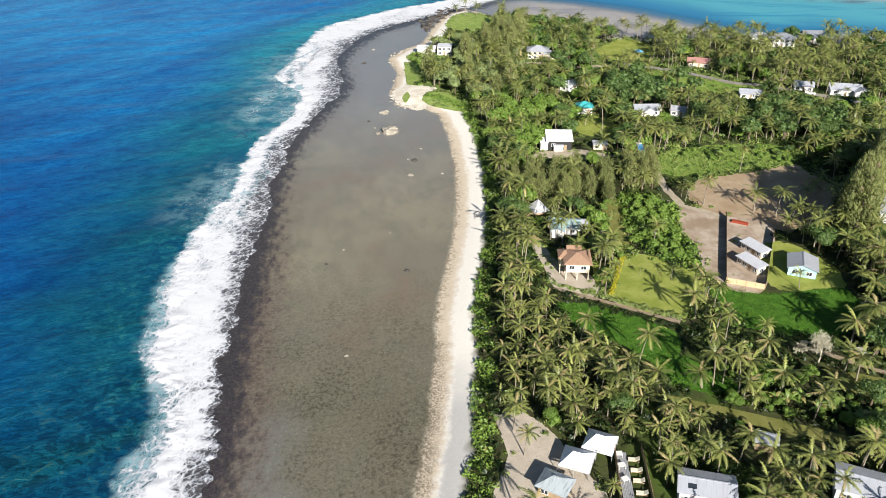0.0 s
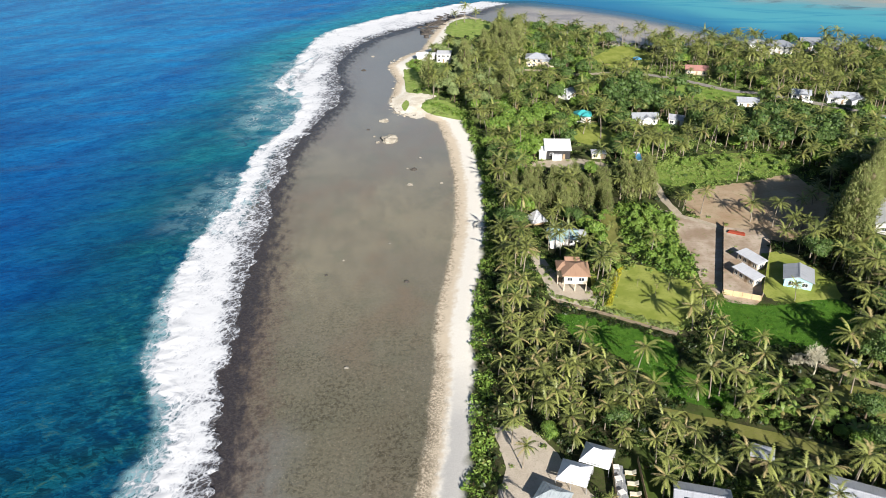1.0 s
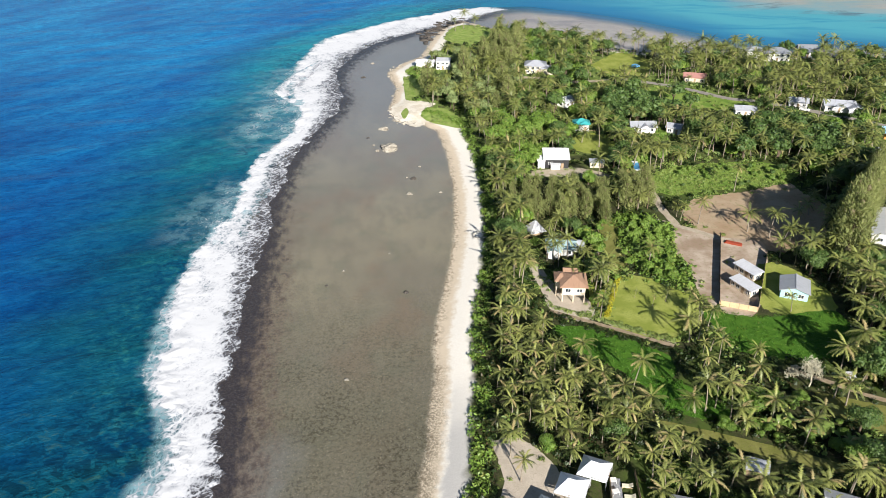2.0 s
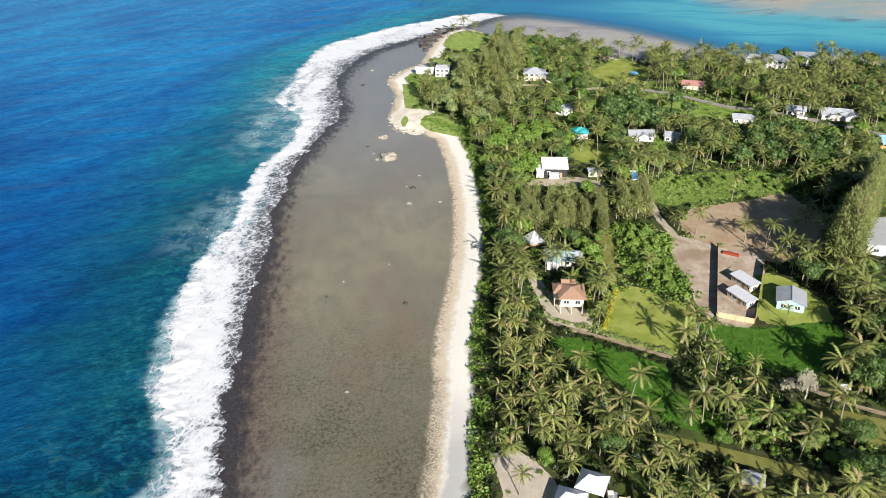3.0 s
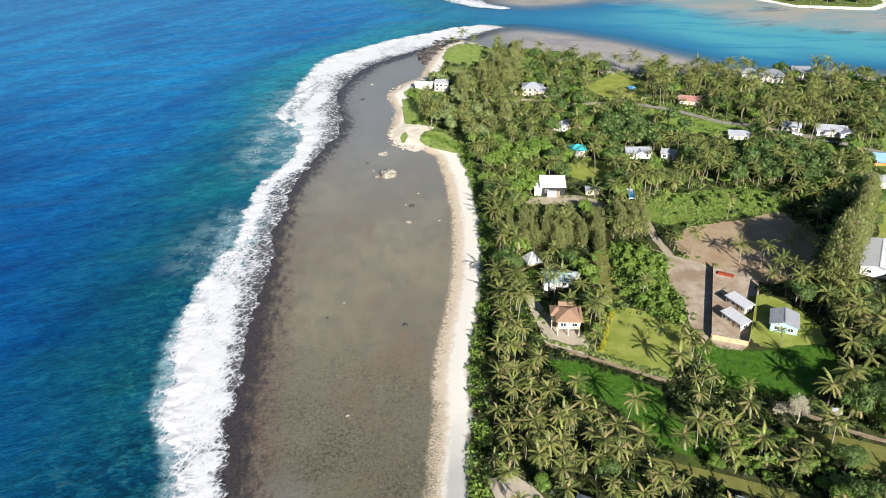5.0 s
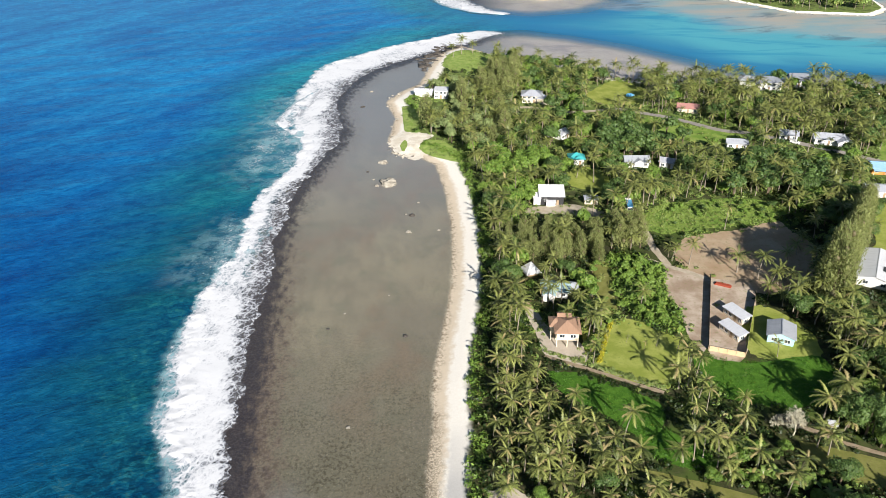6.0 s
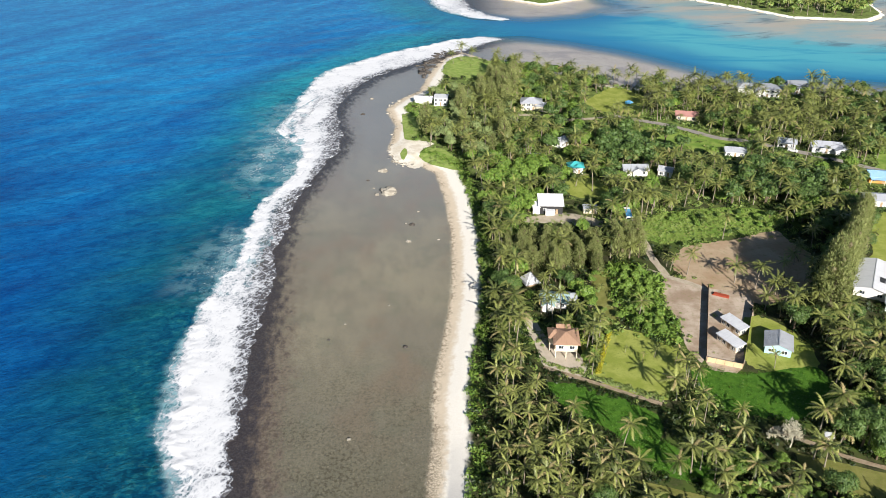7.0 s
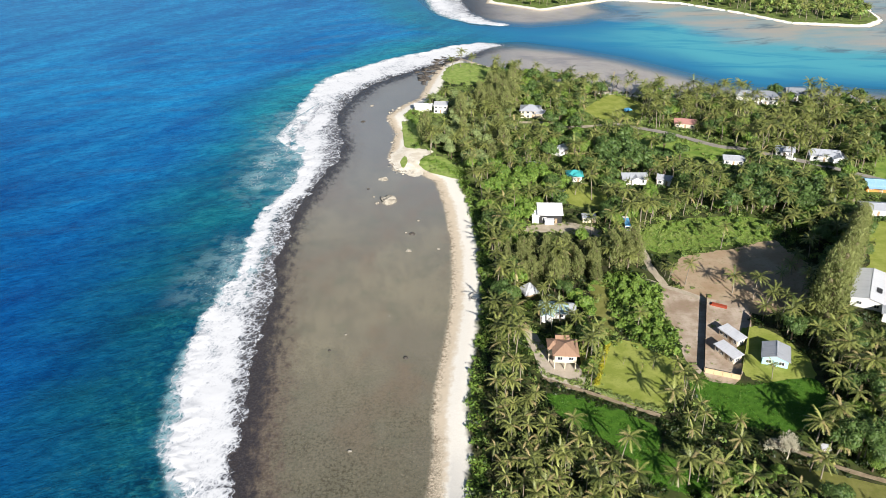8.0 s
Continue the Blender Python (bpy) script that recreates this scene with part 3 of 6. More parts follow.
def sheet(name, z, mat, values):
    ob = big_mesh(name, np.stack([PX, PY, z], 1), QUADS, [mat], None, True)
    for key, v in values.items():
        ob.data.attributes.new(key, "FLOAT", "POINT").data.foreach_set("value", np.asarray(v, np.float32))
    return ob


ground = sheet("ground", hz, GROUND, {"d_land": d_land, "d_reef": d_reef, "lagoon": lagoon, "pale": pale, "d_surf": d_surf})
tagged(ground, "low sandy island ground with beach, brown reef flat and sea floor", "ground", kind="structure")
off = ease(-d_reef, 4, 60)
wave = 0.14 * np.sin((PY * 0.96 - PX * 0.28) * 2 * np.pi / 26 + 4.0 * jit) + 0.1 * np.sin((PY * 0.8 - PX * 0.6) * 2 * np.pi / 21 + 3 * jit)
fade = ease(np.hypot(PX, PY - 300), 420, 250)
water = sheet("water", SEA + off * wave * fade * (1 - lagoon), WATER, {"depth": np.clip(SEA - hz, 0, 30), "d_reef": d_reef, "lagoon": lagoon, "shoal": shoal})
tagged(water, "blue ocean water turning teal and clear over the reef", "sea", kind="structure")


def wander(k, size, seed):
    """A smooth random run along a line, about one turn in size steps."""
    return np.array([noise.noise(Vector((i / size, seed, 3.7))) for i in range(k)])


def surf(name, label, left, right, height, profile=None, n=260, m=30, rag=1.0, taper=0.0, blue=0.0, core=None):
    """A band of white water between two lines. profile: how thick the foam lies at even steps from its seaward to its landward edge; core: rows of y and of the share of the band that is solid white."""
    a, b = curve(left, n), curve(right, n)
    step = np.linalg.norm(np.diff(a, axis=0), axis=1).mean()
    for line, sd in ((a, 1.5), (b, 7.5)):
        t = np.gradient(line, axis=0)
        t /= np.linalg.norm(t, axis=1)[:, None]
        w = rag * (2.6 * wander(n, 26 / step, sd) + 2.2 * wander(n, 9 / step, sd + 20) + 1.3 * wander(n, 3.2 / step, sd + 40) + 0.7 * wander(n, 1.4 / step, sd + 60))
        line += np.stack([-t[:, 1], t[:, 0]], 1) * w[:, None]
    if taper:
        close = np.clip(np.sin(np.linspace(0, np.pi, n)), 0, 1)[:, None] ** taper
        a = b + (a - b) * close
    u = np.linspace(0, 1, m)
    P = a[:, None] * (1 - u)[None, :, None] + b[:, None] * u[None, :, None]
    ends = ease(np.minimum(np.arange(n), n - 1 - np.arange(n)) / n, 0, 0.3 if blue else 0.04)[:, None]
    rough = np.array([noise.turbulence(Vector((x * 0.13, y * 0.13, 1)), 4, False) for x, y in P.reshape(-1, 2)]).reshape(n, m)
    if core is None:
        cov = np.interp(np.tile(u, n), np.linspace(0, 1, len(profile)), profile).reshape(n, m)
        crest = np.exp(-((u - 0.3) / 0.13) ** 2)[None]
    else:
        rows = np.array(core)
        y = (a[:, 1] + b[:, 1]) / 2
        lo = np.interp(y, rows[:, 0], rows[:, 1]) + 0.10 * wander(n, 14 / step, 81) + 0.05 * wander(n, 4 / step, 83)
        hi = np.interp(y, rows[:, 0], rows[:, 2]) + 0.10 * wander(n, 11 / step, 85) + 0.06 * wander(n, 3 / step, 87)
        U = np.tile(u, (n, 1))
        lace = 0.36 + 0.24 * ease(U / np.maximum(lo, 0.03)[:, None], 0.0, 1.0)
        wash = 0.68 - 0.22 * ease((U - hi[:, None]) / np.maximum(1 - hi, 0.03)[:, None], 0.0, 0.8)
        cov = np.where(U < 0.5 * (lo + hi)[:, None], lace + (1.1 - lace) * ease(U - lo[:, None], -0.07, 0.03), wash + (1.1 - wash) * ease(hi[:, None] - U, -0.03, 0.09))
        cov *= ease(u, 0.0, 0.26)[None] * ease(1 - u, 0.0, 0.015)[None]
        crest = np.exp(-((U - lo[:, None] - 0.08) / 0.08) ** 2)
    gaps = np.array([noise.noise(Vector((x * 0.05, y * 0.028, 6))) + 0.5 * noise.noise(Vector((x * 0.15, y * 0.1, 9))) for x, y in P.reshape(-1, 2)]).reshape(n, m)
    cov = np.clip(cov * ends * (0.92 + 0.22 * rough) * (1 - 0.22 * ease(gaps, 0.08, 0.45)), 0, 1.2)
    rim = np.minimum(ease(u, 0, 0.15), ease(1 - u, 0, 0.06))[None] * ends
    z = SEA + 0.1 + rim * 0.15 + rim * (0.06 + height * (0.2 + 0.9 * crest) * (0.35 + rough))
    V = np.dstack([P, z[..., None]]).reshape(-1, 3)
    k = (np.arange(n - 1)[:, None] * m + np.arange(m - 1)).ravel()
    ob = big_mesh(name, V, np.stack([k, k + 1, k + m + 1, k + m], 1), [FOAM], None, True)
    ob.data.attributes.new("cover", "FLOAT", "POINT").data.foreach_set("value", cov.ravel().astype(np.float32))
    sea = np.tile(np.maximum(blue, 1 - ease(u, 0.35, 0.7)), (n, 1))
    ob.data.attributes.new("seaward", "FLOAT", "POINT").data.foreach_set("value", sea.ravel().astype(np.float32))
    return tagged(ob, label, "surf", kind="stuff")


surf("breaking_surf", "long band of white broken surf rolling onto the reef edge", SURF_L, SURF_R, 0.45, None, 1000, 56, 1.0, core=CORE)
surf("surf_wash", "pale streaks of aerated water left behind the breakers", [(-100, 262), (-104, 300), (-108, 345), (-104, 390), (-94, 425)], [(-62, 250), (-62, 300), (-60, 345), (-66, 390), (-70, 425)], 0.03, (0.0, 0.10, 0.21, 0.31, 0.40, 0.46, 0.48), 140, 18, 1.2, 0.0, 1.0)
surf("surf_wash", "pale aerated water spreading out from the breakers", [(-104, 196), (-108, 222), (-104, 250), (-94, 272)], [(-64, 190), (-64, 222), (-62, 250), (-62, 276)], 0.03, (0.0, 0.08, 0.16, 0.25, 0.34, 0.42, 0.46), 120, 18, 1.2, 0.0, 1.0)
surf("breaking_wave", "white breaking wave folding over at the outer reef", [(-86, 357), (-83, 368), (-76, 395), (-66, 423)], [(-71, 347), (-69, 357), (-66, 381), (-63, 414)], 0.8, (0.0, 0.5, 0.95, 1.1, 0.95, 0.6, 0.15), 120, 26, 0.55, 0.45)
surf("far_surf", "white surf along the far reef by the islet", [(-22, 730), (-14, 690), (0, 625), (22, 596), (50, 584)], [(20, 735), (26, 680), (30, 632), (44, 604), (58, 588)], 1.0, (0.0, 0.8, 1.1, 1.1, 0.9, 0.6, 0.0), 90, 16)

# ---- open ground: lawns, lots, tracks ----


LIFTED = []


def patch(name, label, category, outline, mat, lift=0.06, wobble=0.8, mesh_n=160):
    """A flat piece of ground cover with an uneven edge."""
    LIFTED.append(name)
    lift += 0.003 * len(LIFTED)
    c = curve(list(outline) + [outline[0]], mesh_n)[:-1]
    mid = c.mean(0)
    w = np.array([1 + wobble * (0.12 * noise.noise(Vector((x * 0.16, y * 0.16, 2))) + 0.07 * noise.noise(Vector((x * 0.7, y * 0.7, 6)))) for x, y in c])
    rim = mid + (c - mid) * w[:, None]
    n, rings = len(c), (0.3, 0.6, 0.8, 0.93, 1.0)
    P = np.vstack([mid[None]] + [mid + (rim - mid) * f for f in rings])
    z = SEA + 1.2 * ease(signed(P[:, 0], P[:, 1], SHORE), -1.0, 10.0) + lift
    F = [(0, 1 + i, 1 + (i + 1) % n) for i in range(n)]
    for k in range(len(rings) - 1):
        a, b = 1 + k * n, 1 + (k + 1) * n
        F += [(a + i, b + i, b + (i + 1) % n, a + (i + 1) % n) for i in range(n)]
    ob = link(name, np.column_stack([P, z]), F, mat)
    return tagged(ob, label, category, kind="structure")


def track(name, label, line, width, mat, lift=0.09, category="road"):
    LIFTED.append(name)
    lift += 0.003 * len(LIFTED)
    c = curve(line, 24 * (len(line) - 1))
    t = np.gradient(c, axis=0)
    nrm = np.stack([-t[:, 1], t[:, 0]], 1) / np.linalg.norm(t, axis=1)[:, None]
    V = []
    for p, k in zip(c, nrm):
        w = width / 2 * (1 + 0.25 * noise.noise(Vector((p[0] * 0.3, p[1] * 0.3, 5))))
        V += [(*(p - k * w), lift), (*(p + k * w), lift)]
    ob = link(name, V, [(2 * i, 2 * i + 1, 2 * i + 3, 2 * i + 2) for i in range(len(c) - 1)], mat)
    return tagged(ob, label, category, kind="structure")


LAWN = [(50, 186), (58, 187), (70, 175), (64, 160), (57, 157), (43, 165)]
DIRTLOT = [(75, 218), (80, 215.5), (87.5, 209), (81, 190), (75, 172.5), (71.5, 178), (72.5, 192), (70.5, 202), (73, 210)]
DIRTLOT2 = [(78, 222), (83, 231), (90, 239), (99, 240), (110, 243.5), (121, 248), (127, 242), (129, 228), (119, 208), (104, 200), (95, 204.5), (88, 209), (82, 216)]
PLOT = [(87.4, 210), (75, 172), (84, 168.5), (99, 203)]
YARD = [(25, 196), (29, 193), (32, 184), (40, 176), (39, 165), (30, 169), (28, 180)]
SANDYARD = [(10, 122), (17, 122), (23, 114), (27, 106), (30, 98), (26, 88), (10, 86), (9, 100), (12, 110)]
GREYLAWN = [(90, 190), (98, 194), (106, 184), (106, 170), (98, 166), (87, 170)]
STRIP = [(44, 128.4), (54, 125.2), (70, 119), (82, 113.5), (81, 111.5), (68, 115.6), (54, 122.4)]
GRASS_E = [(86, 136), (97, 132), (110, 126), (112, 118), (95, 122), (86, 129)]
CREEP_A = [(29, 163.5), (38, 162), (49, 156), (56.4, 148.6), (53, 138.5), (47, 139), (41.5, 146), (32, 154)]
CREEP_D = [(49, 143), (55.6, 140), (60, 135), (64.4, 129.2), (57.5, 127.5), (50.9, 131.2), (48, 136)]
CREEP_B = [(70, 170), (84, 166), (105, 168), (103, 152), (92, 148), (80, 149), (70, 156)]
CREEP_C = [(72, 246), (84, 262), (110, 268), (134, 262), (124, 249), (104, 245), (80, 240)]
SIDELAWN = [(50.5, 221), (57, 219), (55, 205), (53.5, 190), (50.5, 189), (49.5, 203)]
BIGLAWN = [(140, 190), (150, 228), (170, 262), (200, 262), (190, 200), (165, 180)]
FARLAWN = [(52, 292), (62, 300), (70, 288), (66, 276), (54, 280)]
FARGREEN = [(103, 362), (118, 350), (140, 334), (135, 322), (112, 330), (98, 348)]
NORTHLAWN = [(78, 395), (100, 420), (112, 400), (104, 380), (86, 378)]
TIPGREEN = [(2, 452), (8, 480), (24, 486), (38, 470), (30, 446), (12, 440)]
COASTGREEN = [(-18.5, 379), (-12.7, 378.5), (-8.7, 362.6), (-9.5, 345), (-15.5, 345)]
BAYGREEN = [(-9, 324), (-5, 331.5), (2.3, 331), (8, 320), (9, 307), (2.5, 310.5), (-4.8, 316.6)]
SANDSHELF = [(-20, 342), (-22.3, 335), (-19.8, 323), (-12, 313.5), (-5, 316), (-9, 322), (-7, 330), (-3, 338), (-9.7, 342), (-15, 345)]
DECKZONE = [(31.2, 113), (39.5, 113), (38.4, 92), (30.4, 92)]
FIELD = [(186, 300), (206, 326), (232, 312), (214, 286)]
HOUSEYARD = [(34, 262), (50, 264), (62, 258), (60, 252), (46, 256), (34, 257)]

patch("lawn", "mown yellow-green lawn beside the brown house", "lawn", LAWN, GRASS)
patch("bare_lot", "cleared lot of pinkish bare earth", "bare ground", DIRTLOT, DIRT, 0.05)
patch("bare_lot", "cleared lot of reddish bare earth below the palms", "bare ground", DIRTLOT2, REDDIRT, 0.055)
patch("building_plot", "fenced building plot of bare brown earth", "bare ground", PLOT, DIRT, 0.07, 0.0)
patch("sandy_yard", "pale sandy yard round the brown house", "yard", YARD, SANDY)
patch("sandy_yard", "pale sand yard round the white marquees", "yard", SANDYARD, SANDY)
patch("lawn", "narrow lawn between the brown house and the hedge", "lawn", [(40.5, 171), (44.5, 173), (49, 184), (46, 190), (42, 186), (40.8, 177)], GRASS)
patch("lawn", "green lawn round the pale blue house", "lawn", GREYLAWN, GRASS)
patch("grass_strip", "strip of worn olive grass along the track", "grass", STRIP, DULLGRASS)
patch("grass_strip", "patch of worn grass beside the track", "grass", GRASS_E, DULLGRASS)
patch("lawn", "narrow grassy clearing between the thicket and the trees", "lawn", SIDELAWN, DULLGRASS)
patch("paved_patio", "small patio paved with pinkish slabs", "patio", [(23.6, 197), (27, 197), (28.2, 194), (25, 193)], PAVING, 0.09, 0.2)
patch("lawn", "bright lawn round the large white house", "lawn", BIGLAWN, GRASS)
patch("lawn", "small lawn among the palms", "lawn", FARLAWN, GRASS)
patch("grass_field", "long green grass beside the road", "grass", FARGREEN, GREEN)
patch("lawn", "green clearing near the northern shore", "lawn", NORTHLAWN, GRASS)
patch("grass_field", "low green cover on the point", "grass", TIPGREEN, LIME)
patch("grass_field", "low green cover behind the rocky shore", "grass", COASTGREEN, LIME)
patch("grass_field", "low bright green cover above the bay", "grass", BAYGREEN, LIME)
patch("sand_shelf", "pale shelf of sand and coral rock at the bay", "beach", SANDSHELF, SHELF, 0.03, 1.5)
patch("grass_tuft", "small patch of green on the sand shelf", "grass", [(-17.4, 327.5), (-15.5, 333), (-14, 327.5), (-15.7, 321)], LIME, 0.06, 1.5, 60)
patch("garden_field", "small ploughed garden field", "field", FIELD, GREEN)
patch("grass_field", "green clearing beneath the creepers", "grass", CREEP_C, GREEN, 0.045)
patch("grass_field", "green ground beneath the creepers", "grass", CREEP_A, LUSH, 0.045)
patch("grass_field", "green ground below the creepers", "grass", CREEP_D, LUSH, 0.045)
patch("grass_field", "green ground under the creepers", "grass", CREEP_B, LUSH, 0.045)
patch("house_yard", "pale earth yard in front of the white house", "yard", HOUSEYARD, TRACK, 0.06)
TRACKS = [
    ("dirt_track", "pale dirt track across the cleared lots", [(69, 222.5), (75, 218), (81, 213.5), (88, 208)], 2.0, TRACK),
    ("dirt_track", "dirt track leading through the trees", [(76, 218), (74, 230), (74, 241), (71, 254), (64, 258)], 2.6, TRACK),
    ("garden_path", "narrow earth path along a low stone edge", [(29, 170), (42, 163), (50, 158.4), (58, 154)], 1.3, EARTH),
    ("dirt_track", "narrow earth track beyond the bare tree", [(83, 144.5), (91, 139), (100, 133), (125, 122)], 1.5, EARTH),
    ("coast_road", "grey sealed road through the palms", [(90, 372), (105, 364), (118, 355), (133, 341), (144, 337), (160, 326), (177, 313), (200, 294), (240, 270)], 3.8, ASPHALT),
    ("driveway", "pale driveway to the white two-storey house", [(42, 376), (56, 374), (66, 368), (84, 370)], 3.0, TRACK),
]
for name, label, line, width, mat in TRACKS:
    track(name, label, line, width, mat)

# ---- buildings ----
FOOTPRINTS = []


def rot2(x, y, deg):
    c, s = math.cos(radians(deg)), math.sin(radians(deg))
    return x * c - y * s, x * s + y * c


def window(parent, x, y, z, w, h, side):
    """A window with frame, pane and sill on the front (f), back (b), left (l) or right (r) wall."""
    turn = {"f": 0, "r": 90, "b": 180, "l": -90}[side]
    m = Matrix.Translation((x, y, z)) @ Matrix.Rotation(radians(turn), 4, "Z")
    bars = [box(-w / 2, w / 2, -0.06, 0.02, s * h / 2 - 0.05, s * h / 2 + 0.05) for s in (-1, 1)]
    bars += [box(s * w / 2 - 0.05, s * w / 2 + 0.05, -0.06, 0.02, -h / 2, h / 2) for s in (-1, 0, 1)]
    fr = part("window", join_bm(bars), WHITE, parent)
    fr.matrix_local = m
    part("pane", box(-w / 2 + 0.04, w / 2 - 0.04, -0.02, 0.01, -h / 2 + 0.04, h / 2 - 0.04), GLASS, fr)


def roof_mesh(kind, w, d, z, rise, over, thick=0.16):
    a, b = w / 2 + over, d / 2 + over
    if kind == "gable":
        top = [(-a, -b, z), (a, -b, z), (a, b, z), (-a, b, z), (-a, 0, z + rise), (a, 0, z + rise)]
        f = [(0, 1, 5, 4), (2, 3, 4, 5)]
    elif kind == "hip":
        r = max(a - b, 0.05)
        top = [(-a, -b, z), (a, -b, z), (a, b, z), (-a, b, z), (-r, 0, z + rise), (r, 0, z + rise)]
        f = [(0, 1, 5, 4), (2, 3, 4, 5), (1, 2, 5), (3, 0, 4)]
    elif kind == "pyramid":
        top = [(-a, -b, z), (a, -b, z), (a, b, z), (-a, b, z), (0, 0, z + rise)]
        f = [(0, 1, 4), (1, 2, 4), (2, 3, 4), (3, 0, 4)]
    else:
        top = [(-a, -b, z), (a, -b, z), (a, b, z + rise), (-a, b, z + rise)]
        f = [(0, 1, 2, 3)]
    n = len(top)
    V = top + [(x, y, q - thick) for x, y, q in top]
    edges = {}
    for face in f:
        for i, j in zip(face, face[1:] + face[:1]):
            edges[(i, j)] = 1
    F = list(f) + [tuple(i + n for i in reversed(face)) for face in f]
    F += [(i, j, j + n, i + n) for i, j in edges if (j, i) not in edges]
    return poly_mesh(V, F)


def house(name, label, x, y, rot, w, d, h, roof, rise, roof_mat, wall_mat, over=0.6, stilts=0.0, wins=3, side_wins=2, storeys=1, porch=0.0, category="house", ridge=True):
    """A house with walls, roof, windows and door; its origin lies at the middle of its plan."""
    ob = new(name)
    ob.matrix_world = pose(x, y, 0, 0, 0, rot)
    tagged(ob, label, category)
    FOOTPRINTS.append((x, y, rot, w + 2 * over, d + 2 * over + porch * 2))
    t, z0, z1 = 0.15, stilts, stilts + h
    for nm, bm in (("front_wall", box(-w / 2, w / 2, -d / 2, -d / 2 + t, z0, z1)), ("back_wall", box(-w / 2, w / 2, d / 2 - t, d / 2, z0, z1)),
                   ("side_wall", box(-w / 2, -w / 2 + t, -d / 2 + t, d / 2 - t, z0, z1)), ("side_wall", box(w / 2 - t, w / 2, -d / 2 + t, d / 2 - t, z0, z1))):
        part(nm, bm, wall_mat, ob)
    part("floor_slab", box(-w / 2 + t, w / 2 - t, -d / 2 + t, d / 2 - t, z0 + 0.02, z0 + 0.2), CONCRETE, ob)
    if roof == "gable":
        for s in (-1, 1):
            xx = s * (w / 2 - t / 2)
            part("gable_wall", poly_mesh([(xx - t / 2, -d / 2, z1), (xx - t / 2, d / 2, z1), (xx - t / 2, 0, z1 + rise * 0.86), (xx + t / 2, -d / 2, z1), (xx + t / 2, d / 2, z1), (xx + t / 2, 0, z1 + rise * 0.86)],
                                         [(0, 1, 2), (5, 4, 3), (0, 3, 4, 1), (1, 4, 5, 2), (2, 5, 3, 0)]), wall_mat, ob)
    if roof == "skillion":
        part("wedge_wall", poly_mesh([(-w / 2, d / 2 - t, z1), (w / 2, d / 2 - t, z1), (w / 2, d / 2, z1), (-w / 2, d / 2, z1), (-w / 2, d / 2 - t, z1 + rise * 0.85), (w / 2, d / 2 - t, z1 + rise * 0.85), (w / 2, d / 2, z1 + rise * 0.85), (-w / 2, d / 2, z1 + rise * 0.85)],
                                     [(0, 1, 5, 4), (1, 2, 6, 5), (2, 3, 7, 6), (3, 0, 4, 7), (4, 5, 6, 7), (0, 3, 2, 1)]), wall_mat, ob)
    rf = part("roof", roof_mesh(roof, w, d, z1 + 0.14, rise, over), roof_mat, ob)
    if ridge and roof in ("gable", "hip"):
        r = w / 2 + over if roof == "gable" else max(w / 2 - d / 2, 0.05)
        part("ridge_cap", box(-r, r, -0.14, 0.14, z1 + rise + 0.08, z1 + rise + 0.2), roof_mat, rf)
    sh = h / storeys
    for s in range(storeys):
        zc = z0 + s * sh + sh * 0.55
        for i in range(wins):
            xx = -w / 2 + w * (i + 0.5) / wins
            if s == 0 and i == wins // 2 and not stilts:
                part("door", box(xx - 0.45, xx + 0.45, -d / 2 - 0.05, -d / 2 + 0.02, z0 + 0.05, z0 + 2.05), TIMBER, ob)
            else:
                window(ob, xx, -d / 2 - 0.01, zc, min(1.4, w / wins * 0.6), 1.1, "f")
        for i in range(side_wins):
            yy = -d / 2 + d * (i + 0.5) / side_wins
            window(ob, w / 2 + 0.01, yy, zc, min(1.4, d / side_wins * 0.6), 1.1, "r")
            window(ob, -w / 2 - 0.01, yy, zc, min(1.4, d / side_wins * 0.6), 1.1, "l")
    if stilts:
        for i in range(3):
            for j in range(3):
                px, py = (i - 1) * (w / 2 - 0.15), (j - 1) * (d / 2 - 0.15)
                part("post", box(px - 0.13, px + 0.13, py - 0.13, py + 0.13, 0, z0), wall_mat, ob)
    if porch:
        part("porch_roof", poly_mesh([(-w / 2, -d / 2 - porch, z1 - 0.5), (w / 2, -d / 2 - porch, z1 - 0.5), (w / 2, -d / 2, z1), (-w / 2, -d / 2, z1), (-w / 2, -d / 2 - porch, z1 - 0.6), (w / 2, -d / 2 - porch, z1 - 0.6), (w / 2, -d / 2, z1 - 0.1), (-w / 2, -d / 2, z1 - 0.1)],
                                     [(0, 1, 2, 3), (7, 6, 5, 4), (0, 4, 5, 1), (1, 5, 6, 2), (2, 6, 7, 3), (3, 7, 4, 0)]), roof_mat, ob)
        for i in range(3):
            px = (i - 1) * (w / 2 - 0.1)
            part("post", box(px - 0.07, px + 0.07, -d / 2 - porch + 0.1, -d / 2 - porch + 0.24, 0, z1 - 0.6), WHITE, ob)
    return ob


